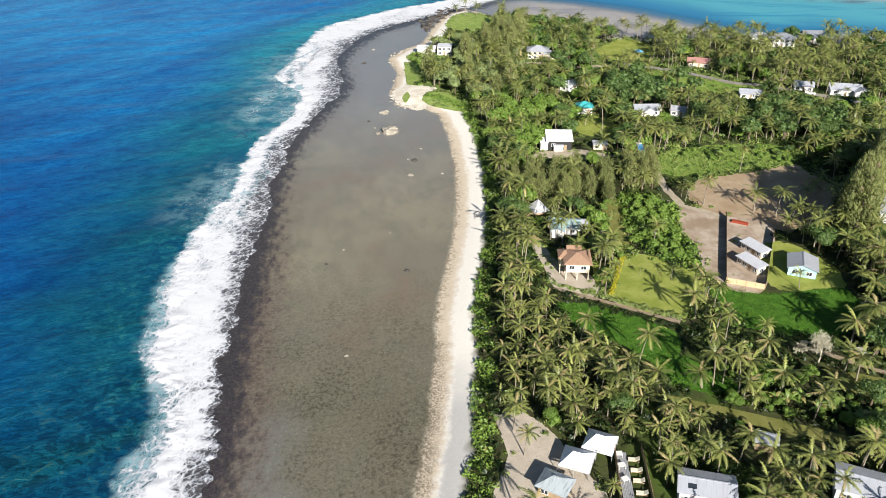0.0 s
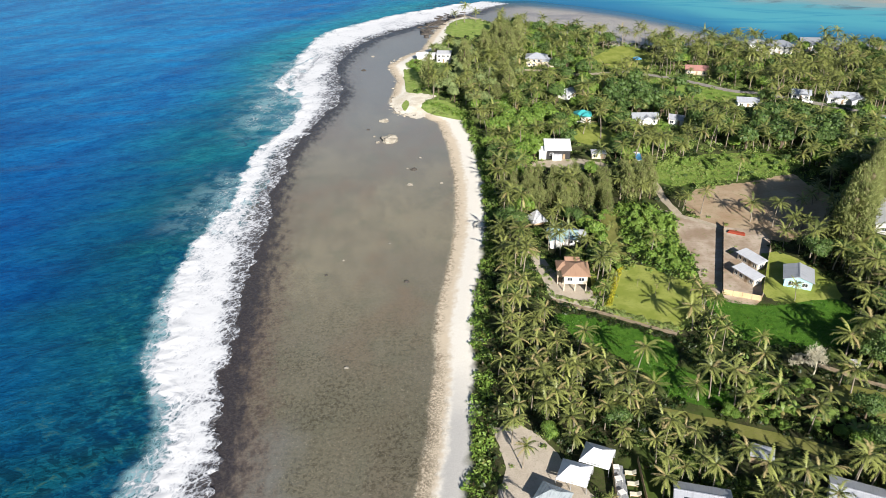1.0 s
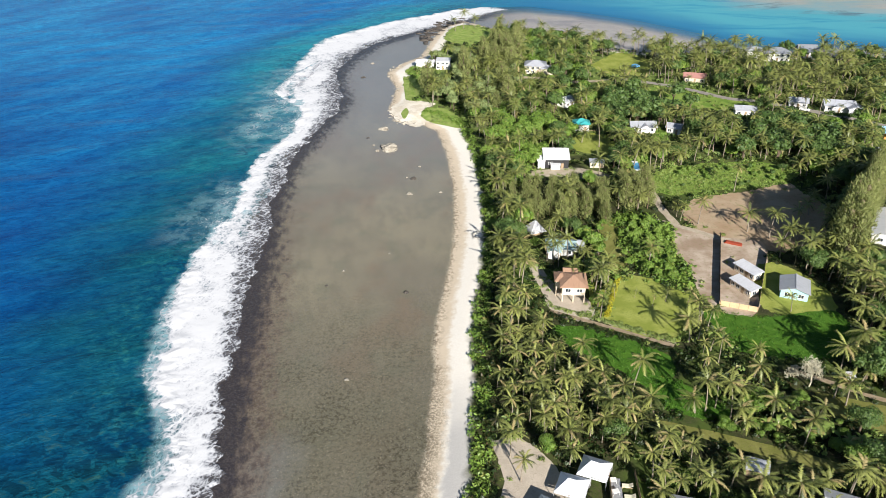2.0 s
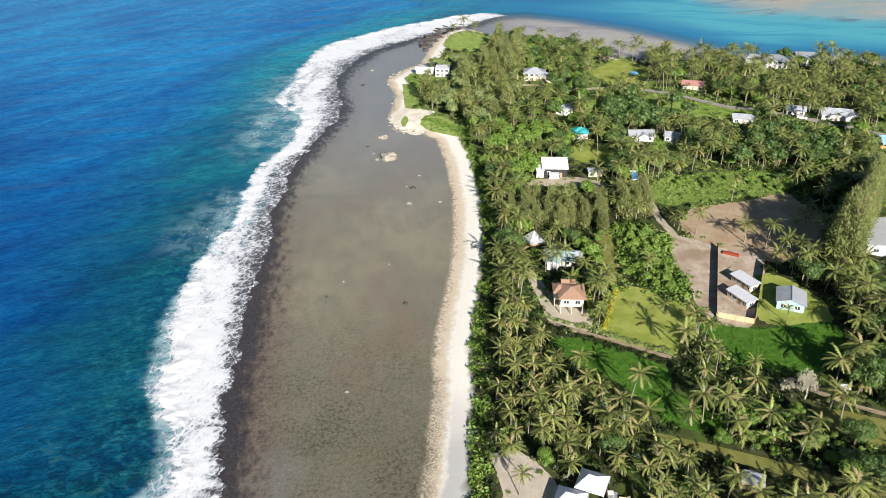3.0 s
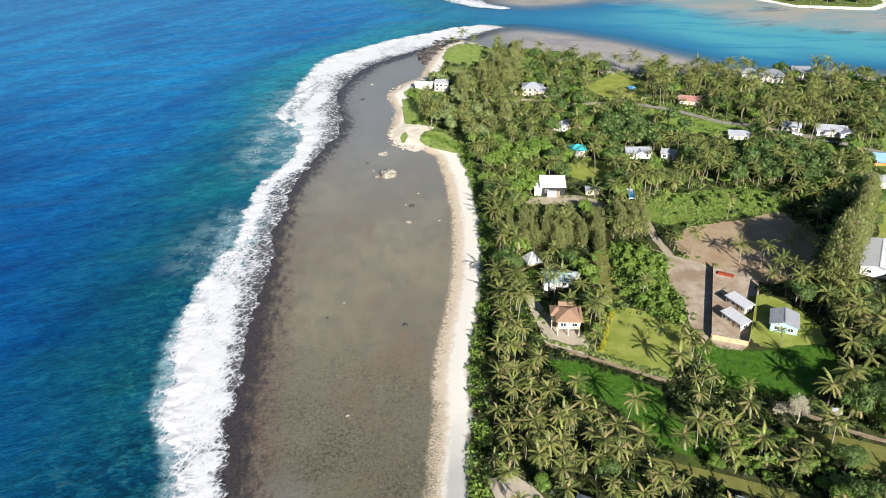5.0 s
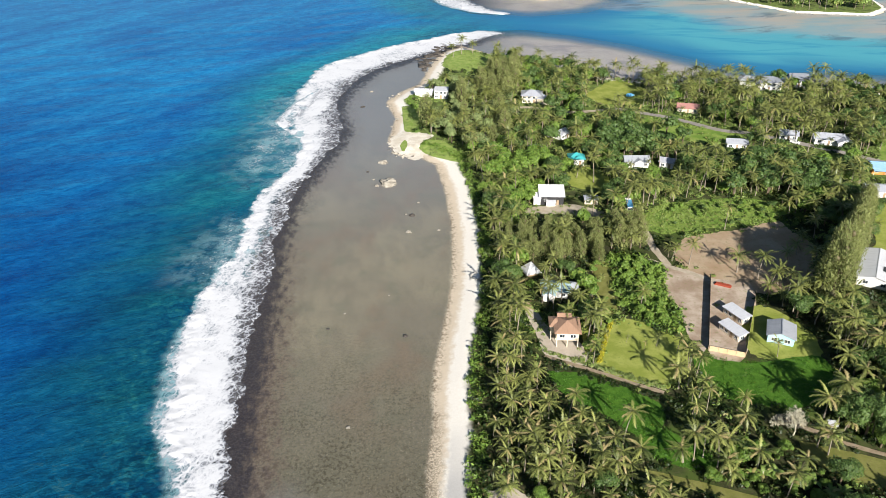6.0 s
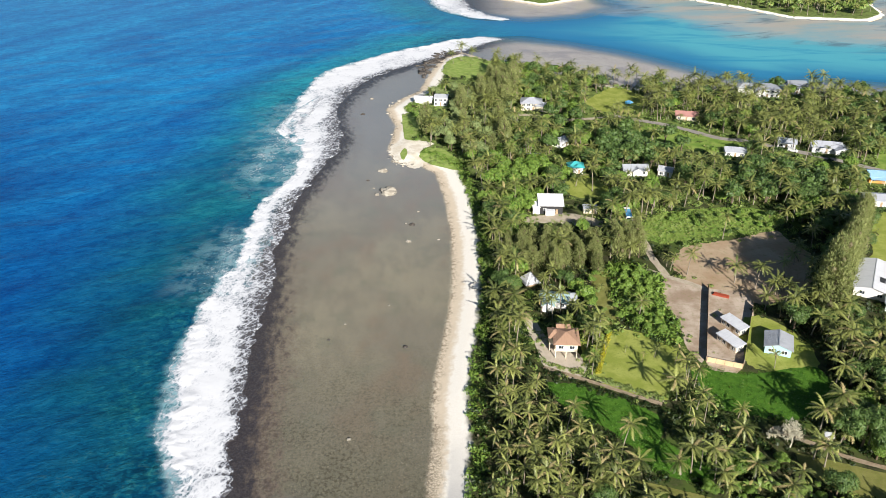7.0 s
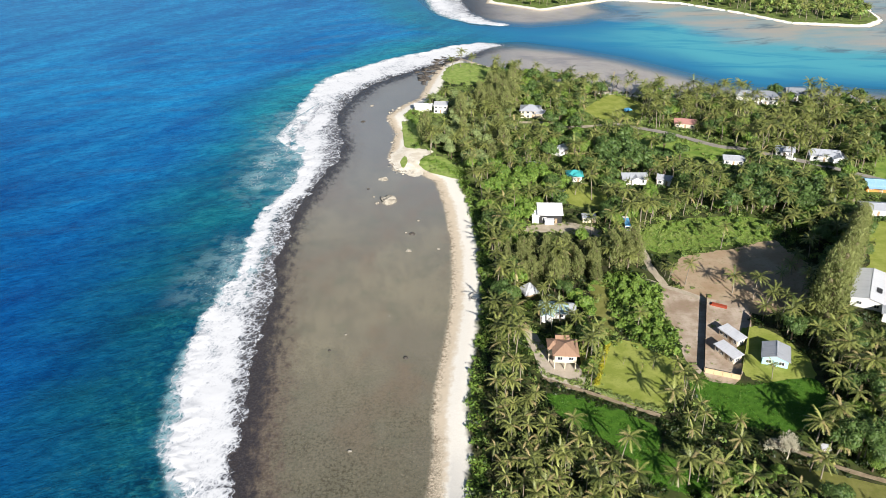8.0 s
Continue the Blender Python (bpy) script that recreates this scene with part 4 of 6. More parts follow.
def wing(ob, dx, dy, rot, w, d, h, roof, rise, roof_mat, wall_mat, over=0.5, z0=0.0):
    """A wing of a house: a part with its own roof."""
    body = part("wing", box(-w / 2, w / 2, -d / 2, d / 2, z0, z0 + h), wall_mat, ob)
    body.matrix_local = pose(dx, dy, 0, 0, 0, rot)
    part("roof", roof_mesh(roof, w, d, z0 + h + 0.14, rise, over), roof_mat, body)
    if roof == "gable":
        part("gable_wall", poly_mesh([(-w / 2, -d / 2, z0 + h), (-w / 2, d / 2, z0 + h), (-w / 2, 0, z0 + h + rise * 0.85), (w / 2, -d / 2, z0 + h), (w / 2, d / 2, z0 + h), (w / 2, 0, z0 + h + rise * 0.85)],
                                     [(0, 1, 2), (5, 4, 3), (0, 3, 4, 1), (1, 4, 5, 2), (2, 5, 3, 0)]), wall_mat, body)
    return body


brown = house("stilt_house", "cream house on posts with a brown hipped roof", 36.0, 177.5, -4, 6.2, 7.0, 2.7, "hip", 1.5, R_BROWN, CREAM, 0.7, 2.4, 2, 2)
wing(brown, -3.3, 1.8, 0, 2.6, 4.2, 2.5, "hip", 1.1, R_BROWN, CREAM, 0.5, 2.4)
wing(brown, -0.5, 4.6, 0, 3.4, 2.6, 2.8, "gable", 0.8, R_BROWN, CREAM, 0.4, 2.4)
for k in range(3):
    part("post", box(-4.5, -4.25, -0.2 + k * 1.9, 0.05 + k * 1.9, 0, 2.4), CREAM, brown)

modern = house("modern_house", "white modern house with white roof and black front", 43.5, 267.5, -3, 9.0, 7.0, 3.6, "skillion", 1.5, R_CHALK, BLACK, 0.5, 0, 2, 2)
wing(modern, -5.6, -0.6, 0, 2.6, 6.4, 3.0, "skillion", 0.8, R_CHALK, WHITE, 0.25)
wing(modern, -0.4, -4.1, 0, 3.4, 1.6, 1.9, "skillion", 0.2, R_WHITE, WHITE, 0.2)
house("garden_shed", "small cream shed with a flat pale roof", 58.6, 265.5, -3, 5.0, 2.8, 2.0, "skillion", 0.4, R_PALE, CREAM, 0.3, 0, 2, 1, category="shed")
house("beach_hut", "pale thatched hut with a steep pyramid roof", 29.8, 214.0, 20, 3.6, 3.6, 1.2, "pyramid", 3.3, THATCH, TIMBER, 0.9, 0, 1, 1)
aqua = house("beach_house", "beach house with weathered pale aqua roofs", 36.2, 202.0, -12, 8.0, 5.0, 2.5, "gable", 1.3, R_AQUA, WHITE, 0.7, 0, 3, 1)
wing(aqua, 5.0, 2.0, 0, 3.4, 3.4, 2.3, "hip", 0.9, R_PALE, WHITE, 0.4)
wing(aqua, -1.5, -3.8, 90, 3.0, 3.4, 2.4, "gable", 1.0, R_AQUA, WHITE, 0.4)
house("site_shed", "long shed with a white sloping roof and open front", 88.0, 187.4, -64, 7.4, 3.0, 2.3, "skillion", 0.35, R_WHITE, CREAM, 0.45, 0, 4, 1, category="shed")
house("site_shed", "white-roofed shed with a cream end wall", 84.1, 179.2, -64, 7.4, 3.0, 2.3, "skillion", 0.35, R_WHITE, CREAM, 0.45, 0, 4, 1, category="shed")
house("cottage", "pale blue cottage with a grey gable roof", 97.3, 177.6, 68, 7.2, 7.0, 2.5, "gable", 1.3, R_GREY, PALEBLUE, 0.5, 0, 3, 2)
bigw = house("large_house", "large white house with pale grey gable roofs", 141.5, 211.5, 60, 20.0, 10.0, 3.0, "gable", 1.2, R_WHITE, WHITE, 0.6, 0, 3, 2)
wing(bigw, -10.5, -8.5, 0, 10.0, 8.0, 3.0, "gable", 1.2, R_WHITE, WHITE, 0.6)
solar = part("solar_panel", box(2.2, 5.4, -2.6, -0.9, 0, 0.08), BLACK, bigw, "dark solar panel")
solar.matrix_local = pose(-7.0, -0.8, 4.22, 12.1, 0, 0)
house("orange_house", "orange house with a pale blue roof", 185.0, 292.0, -10, 11.0, 7.0, 2.8, "gable", 1.3, R_BLUE, ORANGE, 0.7, 0, 3, 2, porch=2.0)
house("bungalow", "low bungalow with a pale zinc roof", 173.0, 270.5, -8, 12.0, 7.0, 2.6, "gable", 1.3, R_PALE, WHITE, 0.6, 0, 3, 2)
long1 = house("bungalow", "long white bungalow with a pale grey roof", 176.0, 324.5, -14, 12.0, 7.0, 2.8, "gable", 1.7, R_PALE, WHITE, 0.7, 0, 3, 2)
wing(long1, 6.0, -3.0, 90, 7.0, 5.5, 2.6, "gable", 1.4, R_PALE, WHITE, 0.6)
house("bungalow", "white bungalow half hidden by palms", 160.5, 330.0, -20, 7.5, 5.5, 2.6, "gable", 1.4, R_PALE, WHITE, 0.6, 0, 3, 1)
house("cottage", "white cottage with a pale metal roof", 133.3, 320.5, -10, 8.4, 5.5, 2.6, "gable", 1.2, R_PALE, WHITE, 0.6, 0, 3, 1)
g1 = house("bungalow", "grey-roofed bungalow among palms", 84.0, 301.5, 0, 10.0, 6.0, 2.6, "gable", 1.6, R_GREY, WHITE, 0.6, 0, 3, 1)
wing(g1, 0.6, -2.6, 90, 3.0, 4.0, 2.6, "gable", 1.3, R_GREY, WHITE, 0.4)
house("cottage", "small cottage with a grey-blue roof", 97.0, 300.0, -25, 5.5, 5.0, 2.5, "gable", 1.2, R_PALE, WHITE, 0.5, 0, 2, 1)
house("teal_roofed_cottage", "white cottage with a bright teal hipped roof", 59.0, 304.0, -4, 6.2, 5.0, 3.0, "hip", 1.7, R_TEAL, WHITE, 0.6, 0, 2, 2)
cot = house("cottage", "white cottage with a steep white gable roof", 57.0, 334.0, 40, 6.0, 5.0, 2.4, "gable", 1.8, R_WHITE, WHITE, 0.6, 0, 2, 1)
wing(cot, -2.0, 4.6, 0, 5.0, 4.0, 2.2, "skillion", 0.5, R_WHITE, WHITE, 0.4)
house("cottage", "small cottage with a dark weathered roof", 43.0, 316.5, 10, 5.4, 4.5, 2.4, "gable", 1.1, R_GREY, WHITE, 0.5, 0, 2, 1)
two = house("villa", "white two-storey villa with a pale hipped roof", 49.0, 386.0, -8, 10.0, 8.0, 4.0, "hip", 1.9, R_PALE, CREAM, 0.7, 0, 4, 2, 2)
wing(two, 5.8, -2.6, 0, 6.0, 5.0, 3.0, "hip", 1.4, R_PALE, CREAM, 0.5)
fw = house("shore_house", "white flat-roofed house by the rocky shore", 2.0, 394.0, -6, 7.0, 6.0, 4.2, "skillion", 0.3, R_WHITE, WHITE, 0.3, 0, 3, 2, 2)
wing(fw, -9.5, 1.5, 0, 9.0, 5.0, 2.8, "gable", 1.0, R_WHITE, WHITE, 0.5)
house("red_roofed_house", "house with a faded red roof beside the road", 125.0, 367.5, -14, 10.0, 6.0, 2.6, "gable", 1.5, R_RED, CREAM, 0.6, 0, 3, 1)
res = house("resort_building", "white two-storey resort block with grey roofs", 178.0, 403.0, -4, 13.0, 8.0, 4.4, "hip", 2.2, R_SLATE, WHITE, 0.7, 0, 5, 2, 2)
wing(res, -11.0, 0.5, 0, 9.0, 7.0, 5.0, "hip", 1.8, R_GREY, WHITE, 0.6)
house("resort_building", "resort block with a large grey gable roof", 197.0, 409.0, -8, 9.0, 7.5, 3.2, "gable", 3.0, R_SLATE, WHITE, 0.7, 0, 3, 2, 2)
house("beach_pavilion", "pavilion with a mossy grey hipped roof", 20.2, 100.8, -30, 5.0, 4.0, 2.3, "hip", 1.5, R_MOSS, TIMBER, 0.6, 0, 2, 1, category="pavilion")
unit = house("holiday_unit", "holiday unit with a pale grey skillion roof", 47.2, 98.8, -14, 9.4, 5.4, 3.6, "gable", 1.1, R_PALE, WHITE, 0.5, 0, 3, 2)
sky_light = part("skylight", box(-0.75, 0.75, -0.5, 0.5, 0, 0.12, 0.03), GLASS, unit, "dark glazed skylight")
sky_light.matrix_local = pose(-2.6, -1.6, 4.22, 18, 0, 0)
house("holiday_unit", "white holiday unit with a shallow pale roof", 76.5, 98.6, -24, 10.5, 6.4, 3.6, "gable", 1.2, R_PALE, WHITE, 0.5, 0, 3, 2)
house("tool_shed", "small shed with a pale metal roof", 63.2, 111.6, -22, 4.0, 2.8, 2.0, "skillion", 0.4, R_PALE, TIMBER, 0.3, 0, 1, 1, category="shed")
house("pump_shelter", "low white metal-roofed pump shelter under the palms", 95.8, 141.0, -10, 1.8, 1.5, 0.8, "skillion", 0.25, R_WHITE, WHITE, 0.25, 0, 0, 0, category="shed")


def water_tank(x, y, radius, height):
    ob = new("water_tank")
    ob.matrix_world = pose(x, y, 0)
    tagged(ob, "round pale grey rainwater tank beside the brown house", "water tank")
    for nm, r1, r2, z0, z1 in (("base", radius + 0.2, radius + 0.2, 0.0, 0.12), ("body", radius, radius, 0.12, height), ("lid", radius + 0.04, 0.3, height, height + 0.35), ("hatch", 0.3, 0.28, height + 0.33, height + 0.43)):
        bm = bmesh.new()
        bmesh.ops.create_cone(bm, cap_ends=True, segments=28, radius1=r1, radius2=r2, depth=z1 - z0, matrix=pose(0, 0, (z0 + z1) / 2))
        part(nm, bm, CONCRETE if nm != "hatch" else PLASTICGREY, ob)
    for k in range(3):
        bm = bmesh.new()
        bmesh.ops.create_cone(bm, cap_ends=False, segments=28, radius1=radius + 0.03, radius2=radius + 0.03, depth=0.1, matrix=pose(0, 0, 0.5 + 0.7 * k))
        part("band", bm, CONCRETE, ob)


water_tank(38.6, 188.4, 1.35, 2.3)


def marquee(x, y, rot, label):
    """White canvas tent on poles, with valance and guy-rope pegs."""
    ob = new("marquee")
    ob.matrix_world = pose(x, y, 0, 0, 0, rot)
    tagged(ob, label, "tent", "white marquees in the sand yard")
    w, d, h, top = 3.0, 2.8, 2.2, 3.9
    ring = [(-w, -d, h), (w, -d, h), (w, d, h), (-w, d, h)]
    mid = [(0, -d * 0.98, h + 0.08), (w * 0.98, 0, h + 0.08), (0, d * 0.98, h + 0.08), (-w * 0.98, 0, h + 0.08)]
    peak = [(-0.9, 0, top), (0.9, 0, top)]
    V = ring + mid + peak
    part("canopy", poly_mesh(V, [(0, 4, 8), (4, 9, 8), (4, 1, 9), (1, 5, 9), (5, 2, 9), (2, 6, 9), (6, 8, 9), (6, 3, 8), (3, 7, 8), (7, 0, 8)]), CANVAS, ob)
    for a, b in zip(ring, ring[1:] + ring[:1]):
        part("valance", poly_mesh([a, b, (b[0] * 1.01, b[1] * 1.01, h - 0.35), (a[0] * 1.01, a[1] * 1.01, h - 0.35)], [(0, 1, 2, 3)]), CANVAS, ob)
    for px, py in ((-w, -d), (w, -d), (w, d), (-w, d), (0, -d), (0, d)):
        part("pole", box(px - 0.05, px + 0.05, py - 0.05, py + 0.05, 0, h), PLASTICGREY, ob)
    FOOTPRINTS.append((x, y, rot, 7, 7))


marquee(25.2, 106.9, -22, "white canvas marquee standing on pale sand")
marquee(30.4, 111.4, -24, "white canvas marquee set back by the fence")

# ---- plants ----


def basis(normal, spin):
    """Two axes in the plane across each normal, turned by spin."""
    ref = np.where(np.abs(normal[:, 2:3]) > 0.9, [[1.0, 0, 0]], [[0, 0, 1.0]])
    u = np.cross(normal, ref)
    u /= np.linalg.norm(u, axis=1)[:, None] + 1e-9
    v = np.cross(normal, u)
    c, s = np.cos(spin)[:, None], np.sin(spin)[:, None]
    return c * u + s * v, c * v - s * u


def leaves(points, normals, size, r, fold=0.25, slim=0.62):
    """Folded diamond leaf clumps at the points."""
    n = len(points)
    u, v = basis(normals, r.uniform(0, 6.28, n))
    s = (size * r.uniform(0.6, 1.3, n))[:, None]
    lift = normals * s * fold
    V = np.stack([points - u * s, points - v * s * slim + lift, points + u * s, points + v * s * slim + lift], 1).reshape(-1, 3)
    k = np.arange(n)[:, None] * 4
    return V, np.concatenate([k + [0, 1, 2], k + [0, 2, 3]], 0)


def tube(points, radii, sides=6):
    V, F = [], []
    for i, (p, r) in enumerate(zip(points, radii)):
        for k in range(sides):
            a = 2 * math.pi * k / sides
            V.append((p[0] + r * math.cos(a), p[1] + r * math.sin(a), p[2]))
            if i:
                b, t = (i - 1) * sides, i * sides
                k2 = (k + 1) % sides
                F += [(b + k, b + k2, t + k2), (b + k, t + k2, t + k)]
    return np.array(V), np.array(F)


def palm_shape(seed, height, fronds=22, reach=3.8, pairs=12):
    """Coconut palm: a bowed trunk and a crown of feathered fronds."""
    r = np.random.default_rng(seed)
    bow, way = r.uniform(0.2, 1.5), r.uniform(0, 6.28)
    hs = np.linspace(0, 1, 6)
    axis = np.stack([math.cos(way) * bow * hs**1.7, math.sin(way) * bow * hs**1.7, hs * height], 1)
    trunk = tube(axis, [0.24, 0.17, 0.15, 0.14, 0.13, 0.12])
    top = axis[-1]
    V, F = [], []
    for i in range(fronds):
        az = i * 2.39996 + r.uniform(-0.25, 0.25)
        el = 1.05 - 1.7 * (i / fronds) ** 0.85 + r.uniform(-0.2, 0.2)
        L = reach * r.uniform(0.72, 1.15)
        sway = r.normal(0, 0.45)
        droop = r.uniform(0.7, 1.3) * (1.0 if el > 0 else 0.6)
        h = np.array([math.cos(az), math.sin(az), 0])
        side = np.array([-math.sin(az), math.cos(az), 0])
        p, ang, step = top.copy(), el, L / pairs
        for k in range(pairs):
            s = (k + 0.5) / pairs
            d = h * math.cos(ang) + np.array([0, 0, math.sin(ang)])
            up = np.cross(d, side)
            q = p + d * step
            ll = 0.86 * math.sin(math.pi * min(0.97, 0.2 + 0.74 * s)) + 0.12
            for sg in (-1, 1):
                tip = p + d * (step * 0.5 + 0.62 * ll) + side * sg * ll * 0.55 - up * ll * 0.05 - np.array([0, 0, 0.3 * ll])
                tip += r.normal(0, 0.07, 3)
                b = len(V)
                V += [p - d * 0.02, p + d * step, tip]
                F.append((b, b + 1, b + 2) if sg > 0 else (b + 1, b, b + 2))
            p = q
            az += sway / pairs
            h, side = np.array([math.cos(az), math.sin(az), 0]), np.array([-math.sin(az), math.cos(az), 0])
            ang -= droop / pairs * (0.5 + 1.1 * s)
    return trunk, (np.array(V), np.array(F))


def weld_fronds(crown, fronds, pairs):
    """Joins the leaflets of each frond along its rib, so that a frond is one island."""
    V, F = crown
    V = V.copy()
    out = np.arange(len(V))
    for f in range(fronds):
        first = f * pairs * 6
        for k in range(pairs):
            for s in (0, 3):
                out[first + k * 6 + s] = first if k == 0 else first + (k - 1) * 6 + 1
                out[first + k * 6 + s + 1] = first + k * 6 + 1
    F = out[F]
    used = np.unique(F)
    back = np.zeros(len(V), int)
    back[used] = np.arange(len(used))
    return V[used], back[F]


def crown_shape(seed, rx, ry, rz, lobes=9, count=420, size=0.62, core=True):
    """A leafy crown of several lobes round the origin."""
    r = np.random.default_rng(seed)
    c = r.normal(0, 1, (lobes, 3))
    c /= np.linalg.norm(c, axis=1)[:, None]
    c = c * r.uniform(0.35, 0.72, (lobes, 1)) * (rx, ry, rz)
    c[:, 2] = np.abs(c[:, 2]) * 0.9 - 0.25 * rz
    rad = r.uniform(0.3, 0.52, lobes) * (rx + ry) / 2
    per = count // lobes
    P, N = [], []
    for i in range(lobes):
        n = r.normal(0, 1, (per * 3, 3))
        n /= np.linalg.norm(n, axis=1)[:, None]
        n = n[n[:, 2] > -0.5][: per * 2]
        p = c[i] + n * rad[i] * r.uniform(0.85, 1.1, (len(n), 1))
        hidden = np.zeros(len(p), bool)
        for j in range(lobes):
            if j != i:
                hidden |= np.linalg.norm(p - c[j], axis=1) < rad[j] * 0.8
        p, n = p[~hidden][:per], n[~hidden][:per]
        P.append(p)
        N.append(n)
    P, N = np.concatenate(P), np.concatenate(N)
    N = N + r.normal(0, 0.45, N.shape) + [0, 0, 0.25]
    N /= np.linalg.norm(N, axis=1)[:, None]
    V, F = leaves(P, N, size, r)
    if core:
        for i in range(lobes):
            bm = bmesh.new()
            bmesh.ops.create_icosphere(bm, subdivisions=1, radius=rad[i] * 0.8)
            cv = np.array([v.co for v in bm.verts]) * r.uniform(0.85, 1.1, (len(bm.verts), 1)) + c[i]
            bm.verts.index_update()
            cf = np.array([[v.index for v in f.verts] for f in bm.faces])
            bm.free()
            F = np.vstack([F, cf + len(V)])
            V = np.vstack([V, cv])
    return V, F


def broad_shape(seed, height, rx, count=1700, size=0.22):
    r = np.random.default_rng(seed)
    V, F = crown_shape(seed, rx, rx * r.uniform(0.85, 1.1), rx * 0.72, 9, count, size)
    V = V + [0, 0, height - rx * 0.55]
    limb = []
    base = np.array([[0, 0, 0], [0.1, 0, height * 0.3], [0.15, 0.1, height * 0.7]])
    limb.append(tube(base, [0.32, 0.24, 0.12]))
    for k in range(3):
        a = k * 2.1 + r.uniform(0, 1)
        e = np.array([math.cos(a) * rx * 0.55, math.sin(a) * rx * 0.55, height * 0.85])
        limb.append(tube(np.array([base[1], (base[1] + e) / 2 + [0, 0, 0.3], e]), [0.16, 0.11, 0.05], 5))
    return merge(limb), (V, F)


def merge(shapes):
    V, F, n = [], [], 0
    for v, f in shapes:
        V.append(v)
        F.append(f + n)
        n += len(v)
    return np.concatenate(V), np.concatenate(F)


def iron_shape(seed, height, spread=3.3, count=2600):
    """Ironwood: an upright trunk with soft plumes of fine drooping sprays."""
    r = np.random.default_rng(seed)
    plumes = 15
    hp = np.linspace(0.2, 0.93, plumes)
    ap = np.arange(plumes) * 2.4 + r.uniform(-0.4, 0.4, plumes)
    reach = spread * np.clip(1.05 - (np.abs(hp - 0.4) / 0.62) ** 2, 0.1, 1) * r.uniform(0.5, 0.75, plumes)
    C = np.stack([np.cos(ap) * reach, np.sin(ap) * reach, hp * height], 1)
    rad = spread * (0.62 - 0.34 * hp) * r.uniform(0.8, 1.2, plumes)
    which = r.integers(0, plumes, count)
    n = r.normal(0, 1, (count, 3))
    n /= np.linalg.norm(n, axis=1)[:, None]
    P = C[which] + n * rad[which][:, None] * r.uniform(0.6, 1.05, (count, 1)) * (1, 1, 1.5)
    D = n * 0.5 + [0, 0, 0.75] + r.normal(0, 0.35, (count, 3))
    D /= np.linalg.norm(D, axis=1)[:, None]
    W = np.cross(D, r.normal(0, 1, (count, 3)))
    W /= np.linalg.norm(W, axis=1)[:, None]
    L, w = r.uniform(0.4, 0.9, count)[:, None], r.uniform(0.05, 0.10, count)[:, None]
    V = np.stack([P - D * L * 0.4, P + W * w, P + D * L * 0.6, P - W * w], 1).reshape(-1, 3)
    V[:, 2] = np.maximum(V[:, 2], 0.4)
    k = np.arange(count)[:, None] * 4
    F = np.concatenate([k + [0, 1, 2], k + [0, 2, 3]], 0)
    cores = []
    for c, q in zip(C, rad):
        bm = bmesh.new()
        bmesh.ops.create_icosphere(bm, subdivisions=1, radius=q * 0.42)
        cv = np.array([v.co for v in bm.verts]) * (1, 1, 1.5) * r.uniform(0.8, 1.15, (len(bm.verts), 1)) + c
        bm.verts.index_update()
        cores.append((cv, np.array([[v.index for v in f.verts] for f in bm.faces])))
        bm.free()
    trunk = tube(np.array([[0, 0, 0], [0.1, 0, height * 0.4], [0, 0.1, height * 0.93]]), [0.3, 0.2, 0.04])
    return trunk, merge([(V, F)] + cores)


def clump_shape(seed, radius=1.2, tall=0.9, count=44, size=0.34):
    r = np.random.default_rng(seed)
    n = r.normal(0, 1, (count, 3))
    n[:, 2] = np.abs(n[:, 2])
    n /= np.linalg.norm(n, axis=1)[:, None]
    P = n * r.uniform(0.55, 1.05, (count, 1)) * (radius, radius, tall)
    m = n + r.normal(0, 0.45, n.shape)
    m /= np.linalg.norm(m, axis=1)[:, None]
    return leaves(P, m, size, r)


def banana_shape(seed, n=9):
    r = np.random.default_rng(seed)
    out = []
    for i in range(n):
        az, el = i * 2.4 + r.uniform(-0.3, 0.3), r.uniform(0.35, 1.2)
        h, side = np.array([math.cos(az), math.sin(az), 0]), np.array([-math.sin(az), math.cos(az), 0])
        p, V = np.array([0, 0, r.uniform(1.2, 1.9)]), []
        for k in range(5):
            w = 0.42 * math.sin(math.pi * (0.12 + 0.83 * k / 4))
            V += [p - side * w - [0, 0, 0.1], p + [0, 0, 0.05], p + side * w - [0, 0, 0.1]]
            p = p + (h * math.cos(el) + np.array([0, 0, math.sin(el)])) * 0.55
            el -= 0.42
        F = []
        for k in range(4):
            a = k * 3
            for j in (0, 1):
                F += [(a + j, a + j + 1, a + j + 4), (a + j, a + j + 4, a + j + 3)]
        out.append((np.array(V), np.array(F)))
    return tube(np.array([[0, 0, 0], [0, 0, 1.0], [0, 0, 2.0]]), [0.16, 0.14, 0.08], 6), merge(out)


def tree_thing(name, shape, bark, leaf, label, category):
    """A tree at the origin: an empty with trunk and crown, to be copied."""
    ob = new(name)
    tagged(ob, label, category)
    for nm, (V, F), mat in (("trunk", shape[0], bark), ("crown", shape[1], leaf)):
        o = big_mesh(nm, V, F, [mat])
        o.parent = ob
    return ob


